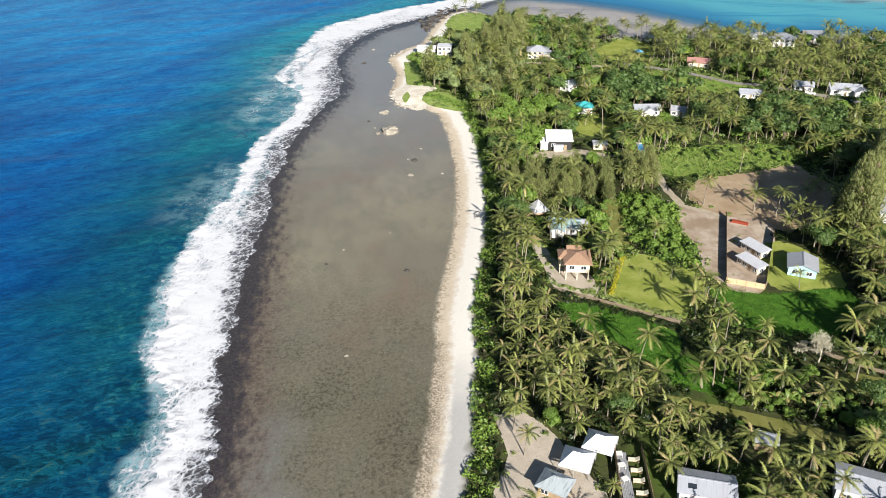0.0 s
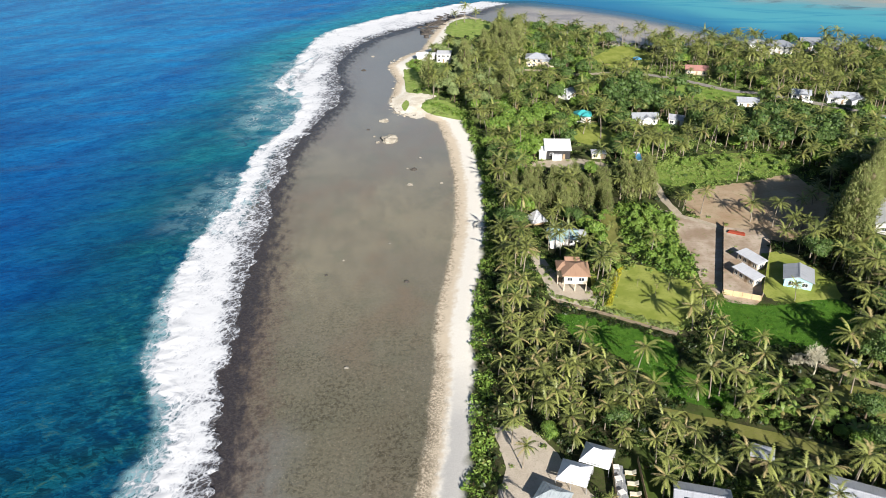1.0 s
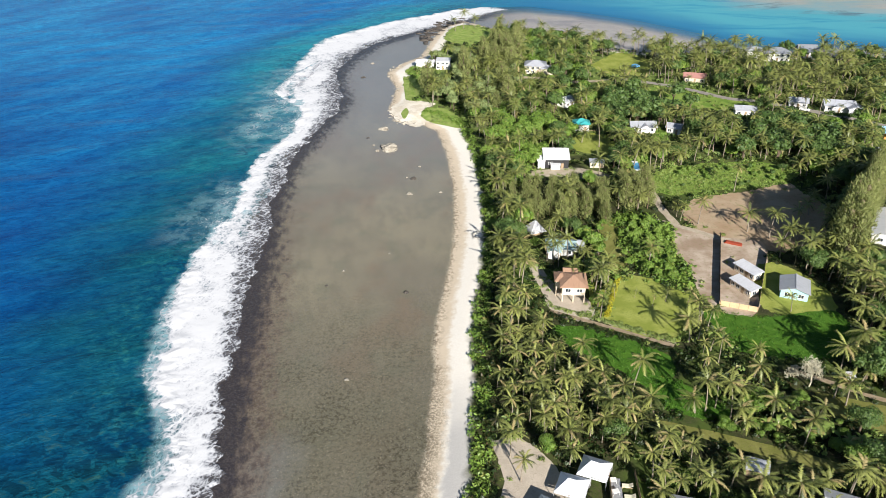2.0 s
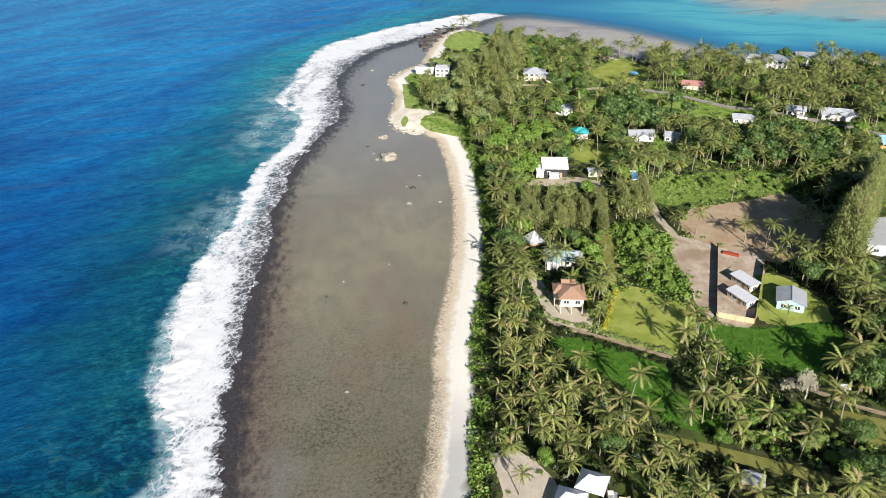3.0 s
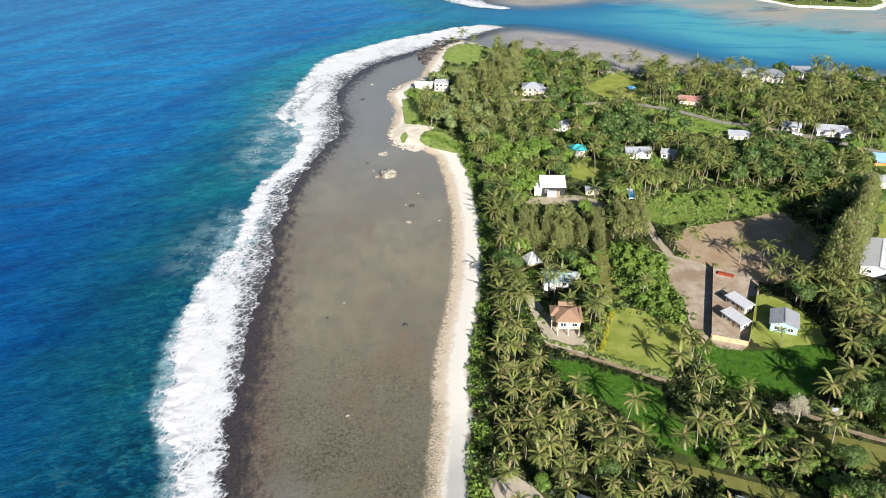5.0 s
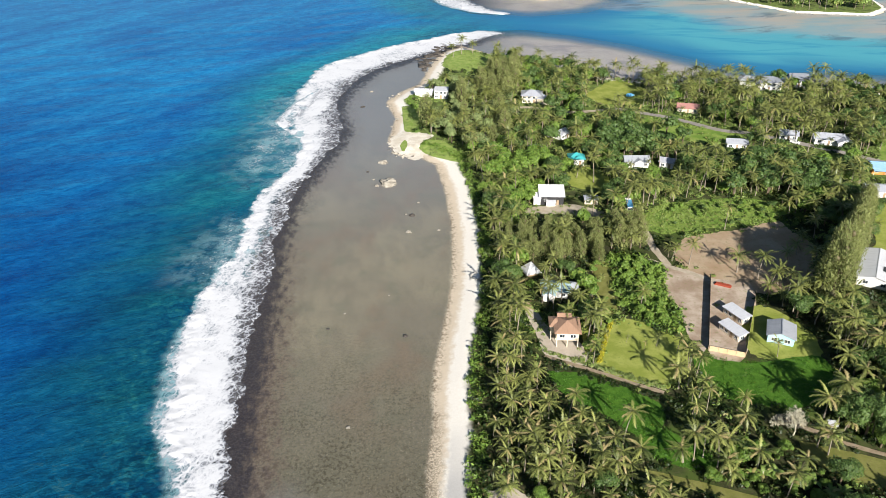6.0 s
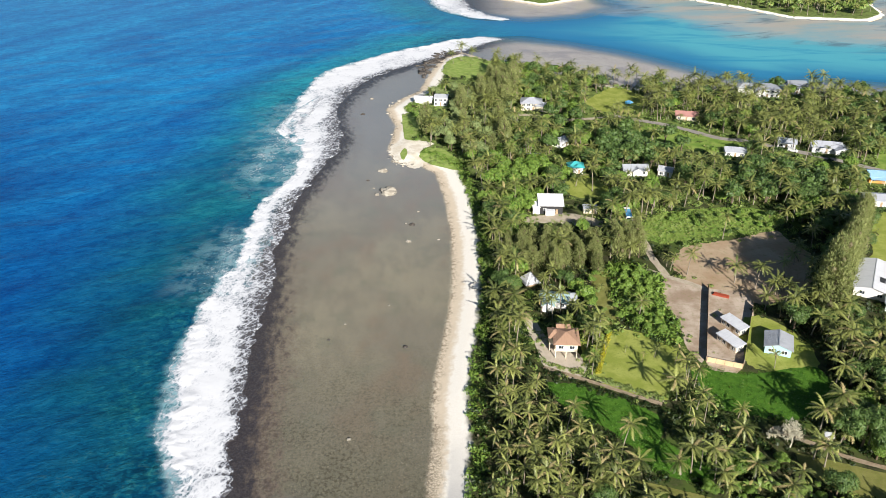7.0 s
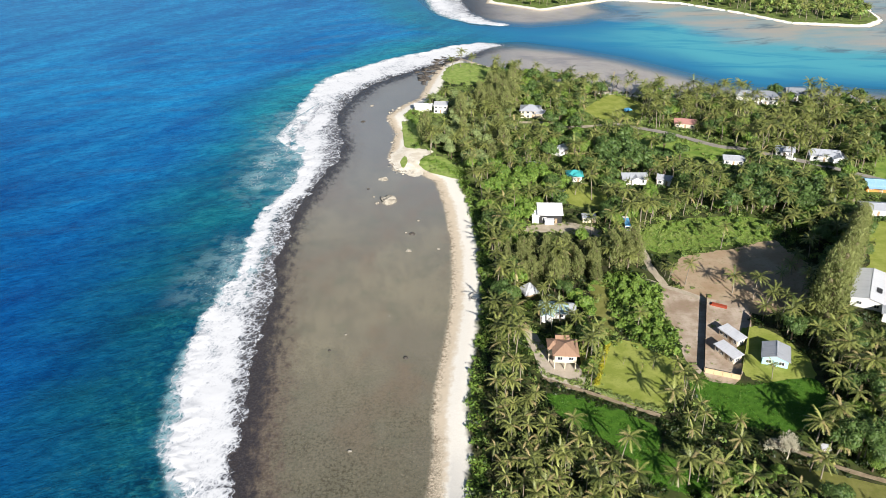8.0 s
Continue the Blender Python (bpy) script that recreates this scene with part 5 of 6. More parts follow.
def stamp(shape, spots):
    """Copies a (trunk, crown) shape to spots of x, y, z, turn, size into one pair of arrays with material index."""
    (tv, tf), (cv, cf) = shape
    V0, F0 = np.vstack([tv, cv]), np.vstack([tf, cf + len(tv)])
    idx = np.concatenate([np.zeros(len(tf), int), np.ones(len(cf), int)])
    s = np.asarray(spots, float)
    c, sn = np.cos(s[:, 3])[:, None], np.sin(s[:, 3])[:, None]
    X = (V0[None, :, 0] * c - V0[None, :, 1] * sn) * s[:, 4:5] + s[:, 0:1]
    Y = (V0[None, :, 0] * sn + V0[None, :, 1] * c) * s[:, 4:5] + s[:, 1:2]
    Z = V0[None, :, 2] * s[:, 4:5] + s[:, 2:3]
    V = np.stack([X, Y, Z], 2).reshape(-1, 3)
    F = (F0[None] + (np.arange(len(s)) * len(V0))[:, None, None]).reshape(-1, 3)
    return V, F, np.tile(idx, len(s))


def grove(name, label, category, shapes, groups, bark, leaf):
    """Many trees too far off to count, as one mesh."""
    Vs, Fs, Is, n = [], [], [], 0
    for shape, spots in zip(shapes, groups):
        if len(spots):
            V, F, I = stamp(shape, spots)
            Vs.append(V)
            Fs.append(F + n)
            Is.append(I)
            n += len(V)
    ob = big_mesh(name, np.concatenate(Vs), np.concatenate(Fs), [bark, leaf], np.concatenate(Is))
    return tagged(ob, label, category, kind="stuff")


# where nothing tall grows, and what must stay in sight behind the trees
HOUSEZONE = [(31, 187), (31, 222), (59, 224), (58, 190), (46, 188)]
PATHSIGHT = [(23.5, 160), (31.5, 160), (33, 178), (31.5, 200), (22.5, 201), (23, 180)]
OPEN = [DECKZONE, SIDELAWN, LAWN, DIRTLOT, DIRTLOT2, PLOT, YARD, SANDYARD, GREYLAWN, STRIP, GRASS_E, CREEP_A, CREEP_B, CREEP_C, CREEP_D, BIGLAWN, FARLAWN, FARGREEN, NORTHLAWN, TIPGREEN, COASTGREEN, BAYGREEN, SANDSHELF, FIELD, HOUSEYARD]


def blocked(x, y, margin=0.0):
    """Whether a plant at each place would stand on open ground, a track or a house."""
    x, y = np.asarray(x, float), np.asarray(y, float)
    bad = signed(x, y, SHORE) < np.where((y > 398) & (x > 24), 2.0, 10.5)
    for ring in OPEN:
        bad |= signed(x, y, ring) > -margin
    for _, _, line, width, _ in TRACKS:
        bad |= to_line(x, y, curve(line, 30)) < width / 2 + margin
    for hx, hy, rot, w, d in FOOTPRINTS:
        u, v = rot2(x - hx, y - hy, -rot)
        bad |= (np.abs(u) < w / 2 + margin) & (np.abs(v) < d / 2 + margin)
    return bad


def screens(x, y, tall):
    """Whether a tree of that height hides open ground or a house that stays in sight."""
    bad = np.zeros(np.shape(x), bool)
    for f in (0.45, 0.75, 1.0):
        k = 1 + f * tall / 124.0
        bad |= blocked(x * k, y * k, -0.3) & (signed(x * k, y * k, SHORE) > 10.6)
    return bad


def scatter(step, x0, x1, y0, y1, seed):
    r = np.random.default_rng(seed)
    X, Y = np.meshgrid(np.arange(x0, x1, step), np.arange(y0, y1, step * 0.87))
    X = X + (np.arange(X.shape[0]) % 2 * step / 2)[:, None]
    X, Y = X + r.uniform(-0.38, 0.38, X.shape) * step, Y + r.uniform(-0.38, 0.38, X.shape) * step
    return X.ravel(), Y.ravel(), r


SHADEZONE = [(108, 192), (126, 192), (150, 232), (142, 250), (121, 246), (112, 222)]
tx, ty, tr = scatter(4.55, -20, 330, 60, 500, 11)
in_view = (tx > -30) & (tx < 38 + 0.62 * ty)
tx, ty = tx[in_view], ty[in_view]
tall = tr.uniform(0.82, 1.15, len(tx))
chance = tr.uniform(0, 1, len(tx))
north = (ty > 398) & (tx > 24)
ok = ~blocked(tx, ty, 1.2) & ~inside(tx, ty, HOUSEZONE) & ~inside(tx, ty, PATHSIGHT) & ~((ty > 250) & (chance > 0.45) & (chance < 0.66)) & ~(inside(tx, ty, SHADEZONE) & (chance > 0.1)) & ((signed(tx, ty, SHORE) > np.where(ty < 180, 16.0, 14.0)) | north) & ~(screens(tx, ty, 10.0 * tall) & (tr.uniform(0, 1, len(tx)) < 0.9))
tx, ty, tall, chance = tx[ok], ty[ok], tall[ok], chance[ok]

BRIGHTGROVE = [(58, 224), (70, 224), (76, 212), (70, 200), (74, 186), (66, 178), (58, 190), (55, 205)]
DARKGROVE = [(70, 311), (76, 330), (85, 343), (100, 353), (112, 335), (115, 317), (98, 305), (82, 308)]
WESTGROVE = [(10, 270), (8, 292), (22, 308), (37, 313), (44, 288), (28, 272)]
SHADEGROVE = [(116, 280), (124, 298), (142, 303), (158, 290), (148, 268), (130, 268)]
EASTGROVE = [(195, 330), (215, 400), (330, 400), (330, 300), (225, 320)]
NORTHWEST = [(-24, 322), (-26, 392), (4, 436), (34, 420), (40, 372), (36, 330), (10, 310)]
IRONGROVE = [(22, 228), (34, 222), (58, 220), (70, 224), (72, 240), (58, 248), (34, 250), (24, 244)]
IRONPOINT = [(16, 424), (18, 440), (26, 462), (36, 446), (46, 428), (44, 410), (28, 410)]
SEAGROVE = [(8, 96), (10, 165), (28, 168), (48, 150), (40, 132), (24, 122)]


def pick(share, ring):
    return inside(tx, ty, ring) & (chance < share)


is_bright = pick(0.95, BRIGHTGROVE) | pick(0.28, WESTGROVE)
special_iron = inside(tx, ty, IRONGROVE)
is_iron = pick(0.4, IRONPOINT) | pick(0.03, NORTHWEST)
is_broad = (pick(0.95, DARKGROVE) | pick(0.7, SHADEGROVE) | pick(0.55, EASTGROVE) | (inside(tx, ty, NORTHWEST) & (chance > 0.38))) & ~is_iron
special = np.zeros(len(tx), bool)
for ring in (BRIGHTGROVE, DARKGROVE, SHADEGROVE, EASTGROVE, NORTHWEST, IRONGROVE, IRONPOINT, SEAGROVE):
    special |= inside(tx, ty, ring)
is_broad |= ~special & (chance < np.where(ty > 255, np.where((ty > 320) & (tx > 90), 0.06, 0.17), 0.12))
is_bright |= ~special & (chance > np.where(ty > 255, np.where(tx < 75, 0.66, np.where(ty < 320, 0.8, 0.94)), 0.82))
NEARBAND = [(8, 86), (8, 112), (30, 114), (46, 122), (90, 108), (90, 86)]
near_band = inside(tx, ty, NEARBAND) | (inside(tx, ty, [(16, 120), (16, 140), (52, 140), (72, 122), (46, 122)]))
near_band |= inside(tx, ty, [(48, 132), (48, 154), (74, 154), (74, 132)])
is_bright &= ~near_band
is_broad &= ~near_band
dusky = inside(tx, ty, [(98, 178), (98, 206), (132, 206), (132, 178)])
is_broad |= is_bright & dusky
is_bright &= ~dusky
is_broad &= ~(is_bright | is_iron)
tall = np.where(is_bright & inside(tx, ty, BRIGHTGROVE), tall * 0.45, tall)
tall = np.where(is_broad & (inside(tx, ty, DARKGROVE) | inside(tx, ty, SHADEGROVE)), tall * 1.1, tall)
tall = np.where((ty < 172) & (tx < 52), tall * 0.8, np.where((ty < 150) & (tx < 112), tall * 0.88, tall))
thin = inside(tx, ty, [(44, 126), (48, 156), (76, 150), (76, 126)]) | (inside(tx, ty, [(70, 108), (62, 136), (100, 136), (112, 108)]) & (chance > 0.22))
is_palm = ~thin & ~(is_broad | is_bright | is_iron) & ~(special_iron & (chance < 0.8))
is_broad &= ~special_iron
is_bright &= ~special_iron

turns = tr.uniform(0, 6.28, len(tx))


def spots_of(mask, extra=()):
    s = [(x, y, 0, a, t) for x, y, a, t in zip(tx[mask], ty[mask], turns[mask], tall[mask])]
    return s + list(extra)


for hx0, hy0, hw in ((-3, 391, 22), (49, 383, 14), (57, 331, 9), (59, 301, 8), (84, 298, 12), (97, 297, 7), (181, 399, 9), (197, 405, 7), (87, 136, 12), (29.8, 213, 8), (138.5, 210, 13), (136, 196, 14), (43, 261, 13), (133.3, 318, 11), (176, 322, 16), (160.5, 328, 9), (185, 290, 13), (125, 365, 10), (72, 257, 7)):
    ang = np.abs(tx - hx0 * ty / hy0) < hw / 2
    front = ang & (ty < hy0 + 2) & (ty > hy0 - 0.075 * hy0)
    is_palm &= ~front
    is_broad &= ~front
    is_iron &= ~front
    is_bright &= ~front

LONE_LOTS = [(83, 218.5, 0.95), (97, 213, 1.05), (102, 208.5, 1.05), (104, 203, 0.85), (107, 205, 1), (131, 255, 1.05), (78, 221, 0.7), (77.5, 224, 0.6), (57, 289, 1), (63, 284, 1.1), (69, 280, 1), (22, 478, 1), (15, 476, 1.1), (10, 470, 0.9), (161, 323.5, 0.85), (129, 361, 0.55), (120, 362, 0.5), (173, 317, 0.55), (138, 314.5, 0.5), (88, 295.5, 0.5), (80, 295, 0.55), (99, 294.5, 0.5)]
LONE_GARDEN = [(93, 168.5, 0.62), (76, 148.5, 0.7), (61, 174, 0.42), (57, 172, 0.34), (53, 176, 0.3), (101, 197, 0.9), (104, 193, 0.8), (34.5, 193.2, 0.75), (40.3, 188.6, 0.8), (31.5, 196.5, 0.7), (43.5, 184.5, 0.45), (46, 183, 0.4), (47.5, 176, 0.4), (45.2, 178, 0.35), (33, 207, 0.8), (36, 214, 0.85), (51.5, 208, 0.4), (48, 193, 0.5), (66, 171, 0.6), (68, 165, 0.7), (33.5, 196.5, 0.85), (37.5, 197, 0.9), (41, 198, 0.8), (68, 160, 0.8), (65, 157, 0.7), (66.5, 152, 0.8), (67, 147.4, 0.75), (63, 146, 0.7), (64.5, 161.5, 0.6), (73.5, 141.5, 0.95), (64, 150, 0.5), (95, 144, 1.1), (98.5, 146.5, 1.1), (101, 146, 1.1), (97, 141, 1), (89, 134, 1), (90.5, 131.5, 1)]
LONE_YARD = [(43.5, 136, 1), (46.5, 131, 1), (56, 129.5, 0.95), (58.5, 130, 1), (61, 131, 0.9), (63.5, 128, 1), (66, 130, 1.05), (76, 119, 0.9), (14, 117, 0.85), (15.5, 110, 0.7), (30.2, 98.9, 0.55), (14, 91, 1), (72, 126.5, 1)]
lone_r = np.random.default_rng(5)
LONE_SPOTS = [(x, y, 0, lone_r.uniform(0, 6.28), s) for x, y, s in LONE_LOTS + LONE_GARDEN + LONE_YARD]
LONE_SPOTS += [(x, y, 0, lone_r.uniform(0, 6.28), lone_r.uniform(0.75, 0.98)) for x, y in ((121, 224), (132, 236), (149, 258), (114, 215), (120, 213), (145, 256), (126, 231), (111, 208), (124, 219), (116, 204), (136, 243), (118, 197), (108, 199), (112, 190), (115.5, 193), (110, 195), (113.5, 198), (119, 201), (107, 191), (117, 188))]

FR, PR = 20, 11
palm_shapes = []
for i, hgt in enumerate((8.4, 9.8, 6.4, 9.0, 7.2, 4.6)):
    t_shape, c_shape = palm_shape(100 + i, hgt, FR, 3.85 + 0.15 * (i % 3), PR)
    palm_shapes.append((t_shape, weld_fronds(c_shape, FR, PR)))
broad_shapes = [broad_shape(200 + i, 7.0 + i % 3, 3.6 + 0.5 * (i % 3)) for i in range(4)]
bright_shapes = [broad_shape(230 + i, 5.6 + i % 2, 3.3 + 0.3 * i) for i in range(3)]
broad_far = [broad_shape(240 + i, 7.0 + i % 3, 3.6 + 0.5 * (i % 3), 500, 0.42) for i in range(4)]
bright_far = [broad_shape(250 + i, 5.6 + i % 2, 3.3 + 0.3 * i, 480, 0.41) for i in range(3)]
iron_shapes = [iron_shape(260 + i, 12.5 + i, 3.2 + 0.25 * i) for i in range(3)]

PALM_LABEL = "coconut palm with a bare grey trunk and olive fronds"


def plant(shapes, names, spots, limit, bark, leaf, label, category, group, grove_name, grove_label, far_shapes=None):
    """The nearest trees as things of their own, the rest as one grove."""
    spots = sorted(spots, key=lambda s: s[1])
    near, far = spots[:limit], spots[limit:]
    protos = [tree_thing(names, s, bark, leaf, label, category) for s in shapes]
    for p in protos:
        p["group"] = group
    for k, (x, y, z, a, s) in enumerate(near):
        m = pose(x, y, z, 0, 0, math.degrees(a)) @ Matrix.Scale(s, 4)
        if k < len(protos):
            protos[k].matrix_basis = m
        else:
            copy_thing(protos[k % len(protos)], m @ Matrix.Diagonal((*[1 / v for v in protos[k % len(protos)].scale], 1)))
    if far:
        fs = far_shapes or shapes
        grove(grove_name, grove_label, "trees", fs, [far[i :: len(fs)] for i in range(len(fs))], bark, leaf)


ex, ey, exr = scatter(4.2, 10, 80, 112, 140, 77)
exk = ~blocked(ex, ey, 1.0) & (signed(ex, ey, SHORE) > 13) & ~(screens(ex, ey, 9.5 * np.ones(len(ex))) & (exr.uniform(0, 1, len(ex)) < 0.9))
LONE_SPOTS += [(x, y, 0, exr.uniform(0, 6.28), exr.uniform(0.55, 0.8)) for x, y in zip(ex[exk], ey[exk]) if exr.uniform() < 0.4 and x < 48]
plant(palm_shapes, "coconut_palm", spots_of(is_palm, LONE_SPOTS), 300, BARK, PALM, PALM_LABEL, "palm tree", "coconut palms of the island", "palm_grove", "dense grove of coconut palms with olive fronds")
FIELDBUSH = [(106, 246, 0.3), (110, 249, 0.24), (131, 262, 0.5), (126, 259, 0.42), (135, 266, 0.5), (121, 256, 0.32), (86, 247, 0.22), (115, 262, 0.34), (100, 260, 0.28)]
SHADY = [(x, y, -0.4, k * 1.7, s) for k, (x, y, s) in enumerate(FIELDBUSH)]
SHADY += [(99 + 3.2 * i, 140 - 2.5 * (i % 3), 0, i * 1.1, 1.25) for i in range(5)]
pale_nw = is_broad & inside(tx, ty, NORTHWEST)
is_broad &= ~pale_nw
grove("coast_trees", "pale green coastal trees and tall shrubs", "trees", broad_far, [[(x, y, z, a, 0.8 * s) for x, y, z, a, s in spots_of(pale_nw)][i::4] for i in range(4)], WOODBARK, PALELEAF)
plant(broad_shapes, "broadleaf_tree", spots_of(is_broad, SHADY + [(40.7, 211, 0, 1, 0.72), (38.5, 215, 0, 2, 0.6)]), 70, WOODBARK, BROAD, "dark green broadleaf tree with a rounded uneven crown", "tree", "broadleaf trees among the palms", "broadleaf_grove", "dark green broadleaf trees among the palms", broad_far)
ROW_R = np.random.default_rng(9)
IRON_ROW = [(119.5 + 1.3 * k + ROW_R.uniform(-0.7, 0.7), 196 + 1.9 * k + ROW_R.uniform(-1.0, 1.0), 0, ROW_R.uniform(0, 6), (1.5 - 0.02 * max(k, 0)) * ROW_R.uniform(0.92, 1.12)) for k in range(-2, 31)]
IRON_ROW += [(25 + 3.7 * i + ROW_R.uniform(-2.2, 2.2), 222 + 4.4 * j + ROW_R.uniform(-2.4, 2.4), 0, ROW_R.uniform(0, 6), ROW_R.uniform(0.55, 0.8)) for i in range(9) for j in range(4)]
IRON_ROW += [(62 + 3.6 * i + ROW_R.uniform(-0.8, 0.8), 230 + 4.5 * j, 0, ROW_R.uniform(0, 6), ROW_R.uniform(0.7, 0.95)) for i in range(3) for j in range(3)]
IRON_ROW += [(24 + 4.4 * i + ROW_R.uniform(-1.5, 1.5), 386 + 5.5 * j + 2.2 * i + ROW_R.uniform(-2, 2), 0, ROW_R.uniform(0, 6), ROW_R.uniform(0.85, 1.2)) for i in range(5) for j in range(3)]
BUSHES = [(60 + 2.5 * i + ROW_R.uniform(-1, 1), 220 - 4.2 * j + ROW_R.uniform(-1, 1), 0, ROW_R.uniform(0, 6), ROW_R.uniform(0.26, 0.5)) for j in range(9) for i in range(5) if (i + j) % 2 and (i < 4 or j < 3)]
bush_x, bush_y = ROW_R.uniform(76, 132, 60), ROW_R.uniform(240, 268, 60)
BUSHES += [(x, y, -0.4, ROW_R.uniform(0, 6), ROW_R.uniform(0.16, 0.4)) for x, y in zip(bush_x, bush_y) if signed(x, y, CREEP_C) > 0.5 and (x > 96 or y > 256)]
se_x, se_y = ROW_R.uniform(60, 104, 70), ROW_R.uniform(114, 140, 70)
BUSHES += [(x, y, -0.2, ROW_R.uniform(0, 6), ROW_R.uniform(0.22, 0.5)) for x, y, b in zip(se_x, se_y, blocked(se_x, se_y, 1.5)) if not b]
BUSHES += [(45.7, 203.5, 0, 1, 1.0), (47.5, 200, 0, 3, 0.7), (44, 208, 0, 2, 0.9), (50, 214, 0, 5, 0.45), (56.5, 212, 0, 5, 0.3), (55, 199, 0, 4, 0.35), (54.5, 193, 0, 3, 0.4), (51, 197, 0, 1, 0.3), (52, 218, 0, 1, 0.4), (44.5, 195.5, 0, 4, 0.5), (49.5, 185, 0, 2, 0.3), (46.5, 187.5, 0, 2, 0.35), (28.5, 204, 0, 2, 0.6)]
plant(bright_shapes, "leafy_tree", spots_of(is_bright, BUSHES), 80, WOODBARK, BRIGHT, "bright green leafy tree with dense foliage", "tree", "bright leafy trees", "leafy_grove", "bright green leafy trees among the palms", bright_far)
plant(iron_shapes, "ironwood_tree", spots_of(is_iron, IRON_ROW), 150, WOODBARK, NEEDLE, "tall feathery grey-green ironwood tree", "tree", "ironwood trees", "ironwood_grove", "feathery ironwood trees on the point")

# undergrowth, creepers and shore scrub
clumps = [clump_shape(300 + i, 1.2, 0.9, 38, 0.30) for i in range(4)]
mats = [clump_shape(310 + i, 1.3, 0.55, 56, 0.2) for i in range(4)]
STUB = (np.array([[0, 0, -0.1], [0.02, 0, -0.1], [0, 0.02, -0.1]]), np.array([[0, 1, 2]]))


def cover(name, label, xs, ys, sizes, leaf, seed, lift=0.0, shapes=clumps):
    r = np.random.default_rng(seed)
    spots = [(x, y, lift, r.uniform(0, 6.28), s) for x, y, s in zip(xs, ys, sizes)]
    ob = grove(name, label, "shrubs", [(STUB, c) for c in shapes], [spots[i::4] for i in range(4)], TWIG, leaf)
    return ob


ux, uy, ur = scatter(2.85, -20, 270, 80, 470, 21)
keep = (ux < 30 + 0.6 * uy) & (to_line(ux, uy, [(73, 171), (86, 167)]) > 3.5) & ~blocked(ux, uy, 0.6) & (ur.uniform(0, 1, len(ux)) < np.where(uy < 170, 0.97, np.where(uy < 260, 0.75, 0.6)))
ux, uy = ux[keep], uy[keep]
# shade painted by leaf colour: near-black UNDER, brighter SCRUB where sun gets in
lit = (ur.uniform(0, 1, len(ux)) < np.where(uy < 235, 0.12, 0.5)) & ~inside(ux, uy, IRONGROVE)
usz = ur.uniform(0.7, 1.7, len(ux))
cover("undergrowth", "undergrowth and young plants beneath the palms, colour darkened for palm shade", ux[~lit], uy[~lit], usz[~lit], UNDER, 22)
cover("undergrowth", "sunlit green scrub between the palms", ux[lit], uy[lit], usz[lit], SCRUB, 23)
for ring, sd in ((CREEP_A, 31), (CREEP_B, 32), (CREEP_D, 30), (CREEP_C, 33), (TIPGREEN, 34), (COASTGREEN, 35), (BAYGREEN, 37), (FARGREEN, 36)):
    a = np.array(ring)
    vx, vy, vr = scatter(1.25 if sd < 33 else (1.6 if sd == 33 else 2.2), a[:, 0].min(), a[:, 0].max(), a[:, 1].min(), a[:, 1].max(), sd)
    k = (signed(vx, vy, ring) > -0.6) & (vr.uniform(0, 1, len(vx)) < (0.3 if sd > 33 else 1.0))
    for _, _, line, width, _ in TRACKS:
        k &= to_line(vx, vy, curve(line, 30)) > width / 2 + 0.8
    cover("creeper_thicket", "bright green creepers covering low ground" if sd < 33 else "low green scrub and creepers", vx[k], vy[k], vr.uniform(0.5, 0.95 if sd < 33 else (1.0 if sd in (33, 34, 35, 37) else 1.7), k.sum()), VINE if sd < 33 else (COAST if sd in (34, 35, 37) else SCRUB), sd + 5, -0.15, mats if sd < 33 else clumps)
sx, sy, sr = scatter(1.7, -30, 20, 80, 430, 41)
ds = signed(sx, sy, SHORE)
k = (ds > 9.5) & (ds < 13.5) & ~inside(sx, sy, SANDSHELF) & ~inside(sx, sy, COASTGREEN) & (sr.uniform(0, 1, len(sx)) < 0.85) & (to_line(sx, sy, [(4, 143), (12, 141), (24, 138)]) > 1.2)
cover("shore_scrub", "bright green beach shrubs along the sand's edge", sx[k], sy[k], sr.uniform(0.7, 1.4, k.sum()), BRIGHT, 42)
# garden shrubs along the fronts of the houses: x, y, half width, distance of the front, turn
hedge_r = np.random.default_rng(97)
hedge = []
for hx, hy, half, front, turn in ((176, 324.5, 6, 6.2, -14), (160.5, 330, 4, 4.4, -20), (133.3, 320.5, 4.4, 4.2, -10), (84, 301.5, 5.5, 5.6, 0), (97, 300, 3, 4, -25), (59, 304, 2.5, 4.2, -4), (125, 367.5, 5.5, 4.6, -14), (49, 386, 5, 6, -8), (178, 403, 7, 6, -4), (43.5, 316.5, 3, 4, 10), (173, 270.5, 6, 5, -8)):
    for along in np.arange(-half, half + 0.1, 0.75):
        if hedge_r.uniform() < 0.72:
            p = Vector((along + hedge_r.uniform(-0.4, 0.4), -front - hedge_r.uniform(0, 1.6), 0))
            p.rotate(Matrix.Rotation(radians(turn), 3, "Z"))
            hedge.append((hx + p.x, hy + p.y, hedge_r.uniform(0.9, 1.7)))
cover("garden_shrubs", "green garden shrubs along the fronts of the houses", *zip(*hedge), BROAD, 98)
tx_, ty_, tr_ = scatter(1.7, 54, 78, 176, 226, 95)
tk = (signed(tx_, ty_, BRIGHTGROVE) > -0.5) & ~blocked(tx_, ty_, 0.5)
cover("leafy_thicket", "bright green leafy thicket beside the cleared lot", tx_[tk], ty_[tk], tr_.uniform(0.9, 1.9, tk.sum()), BRIGHT, 96)
ed, er = [], np.random.default_rng(81)
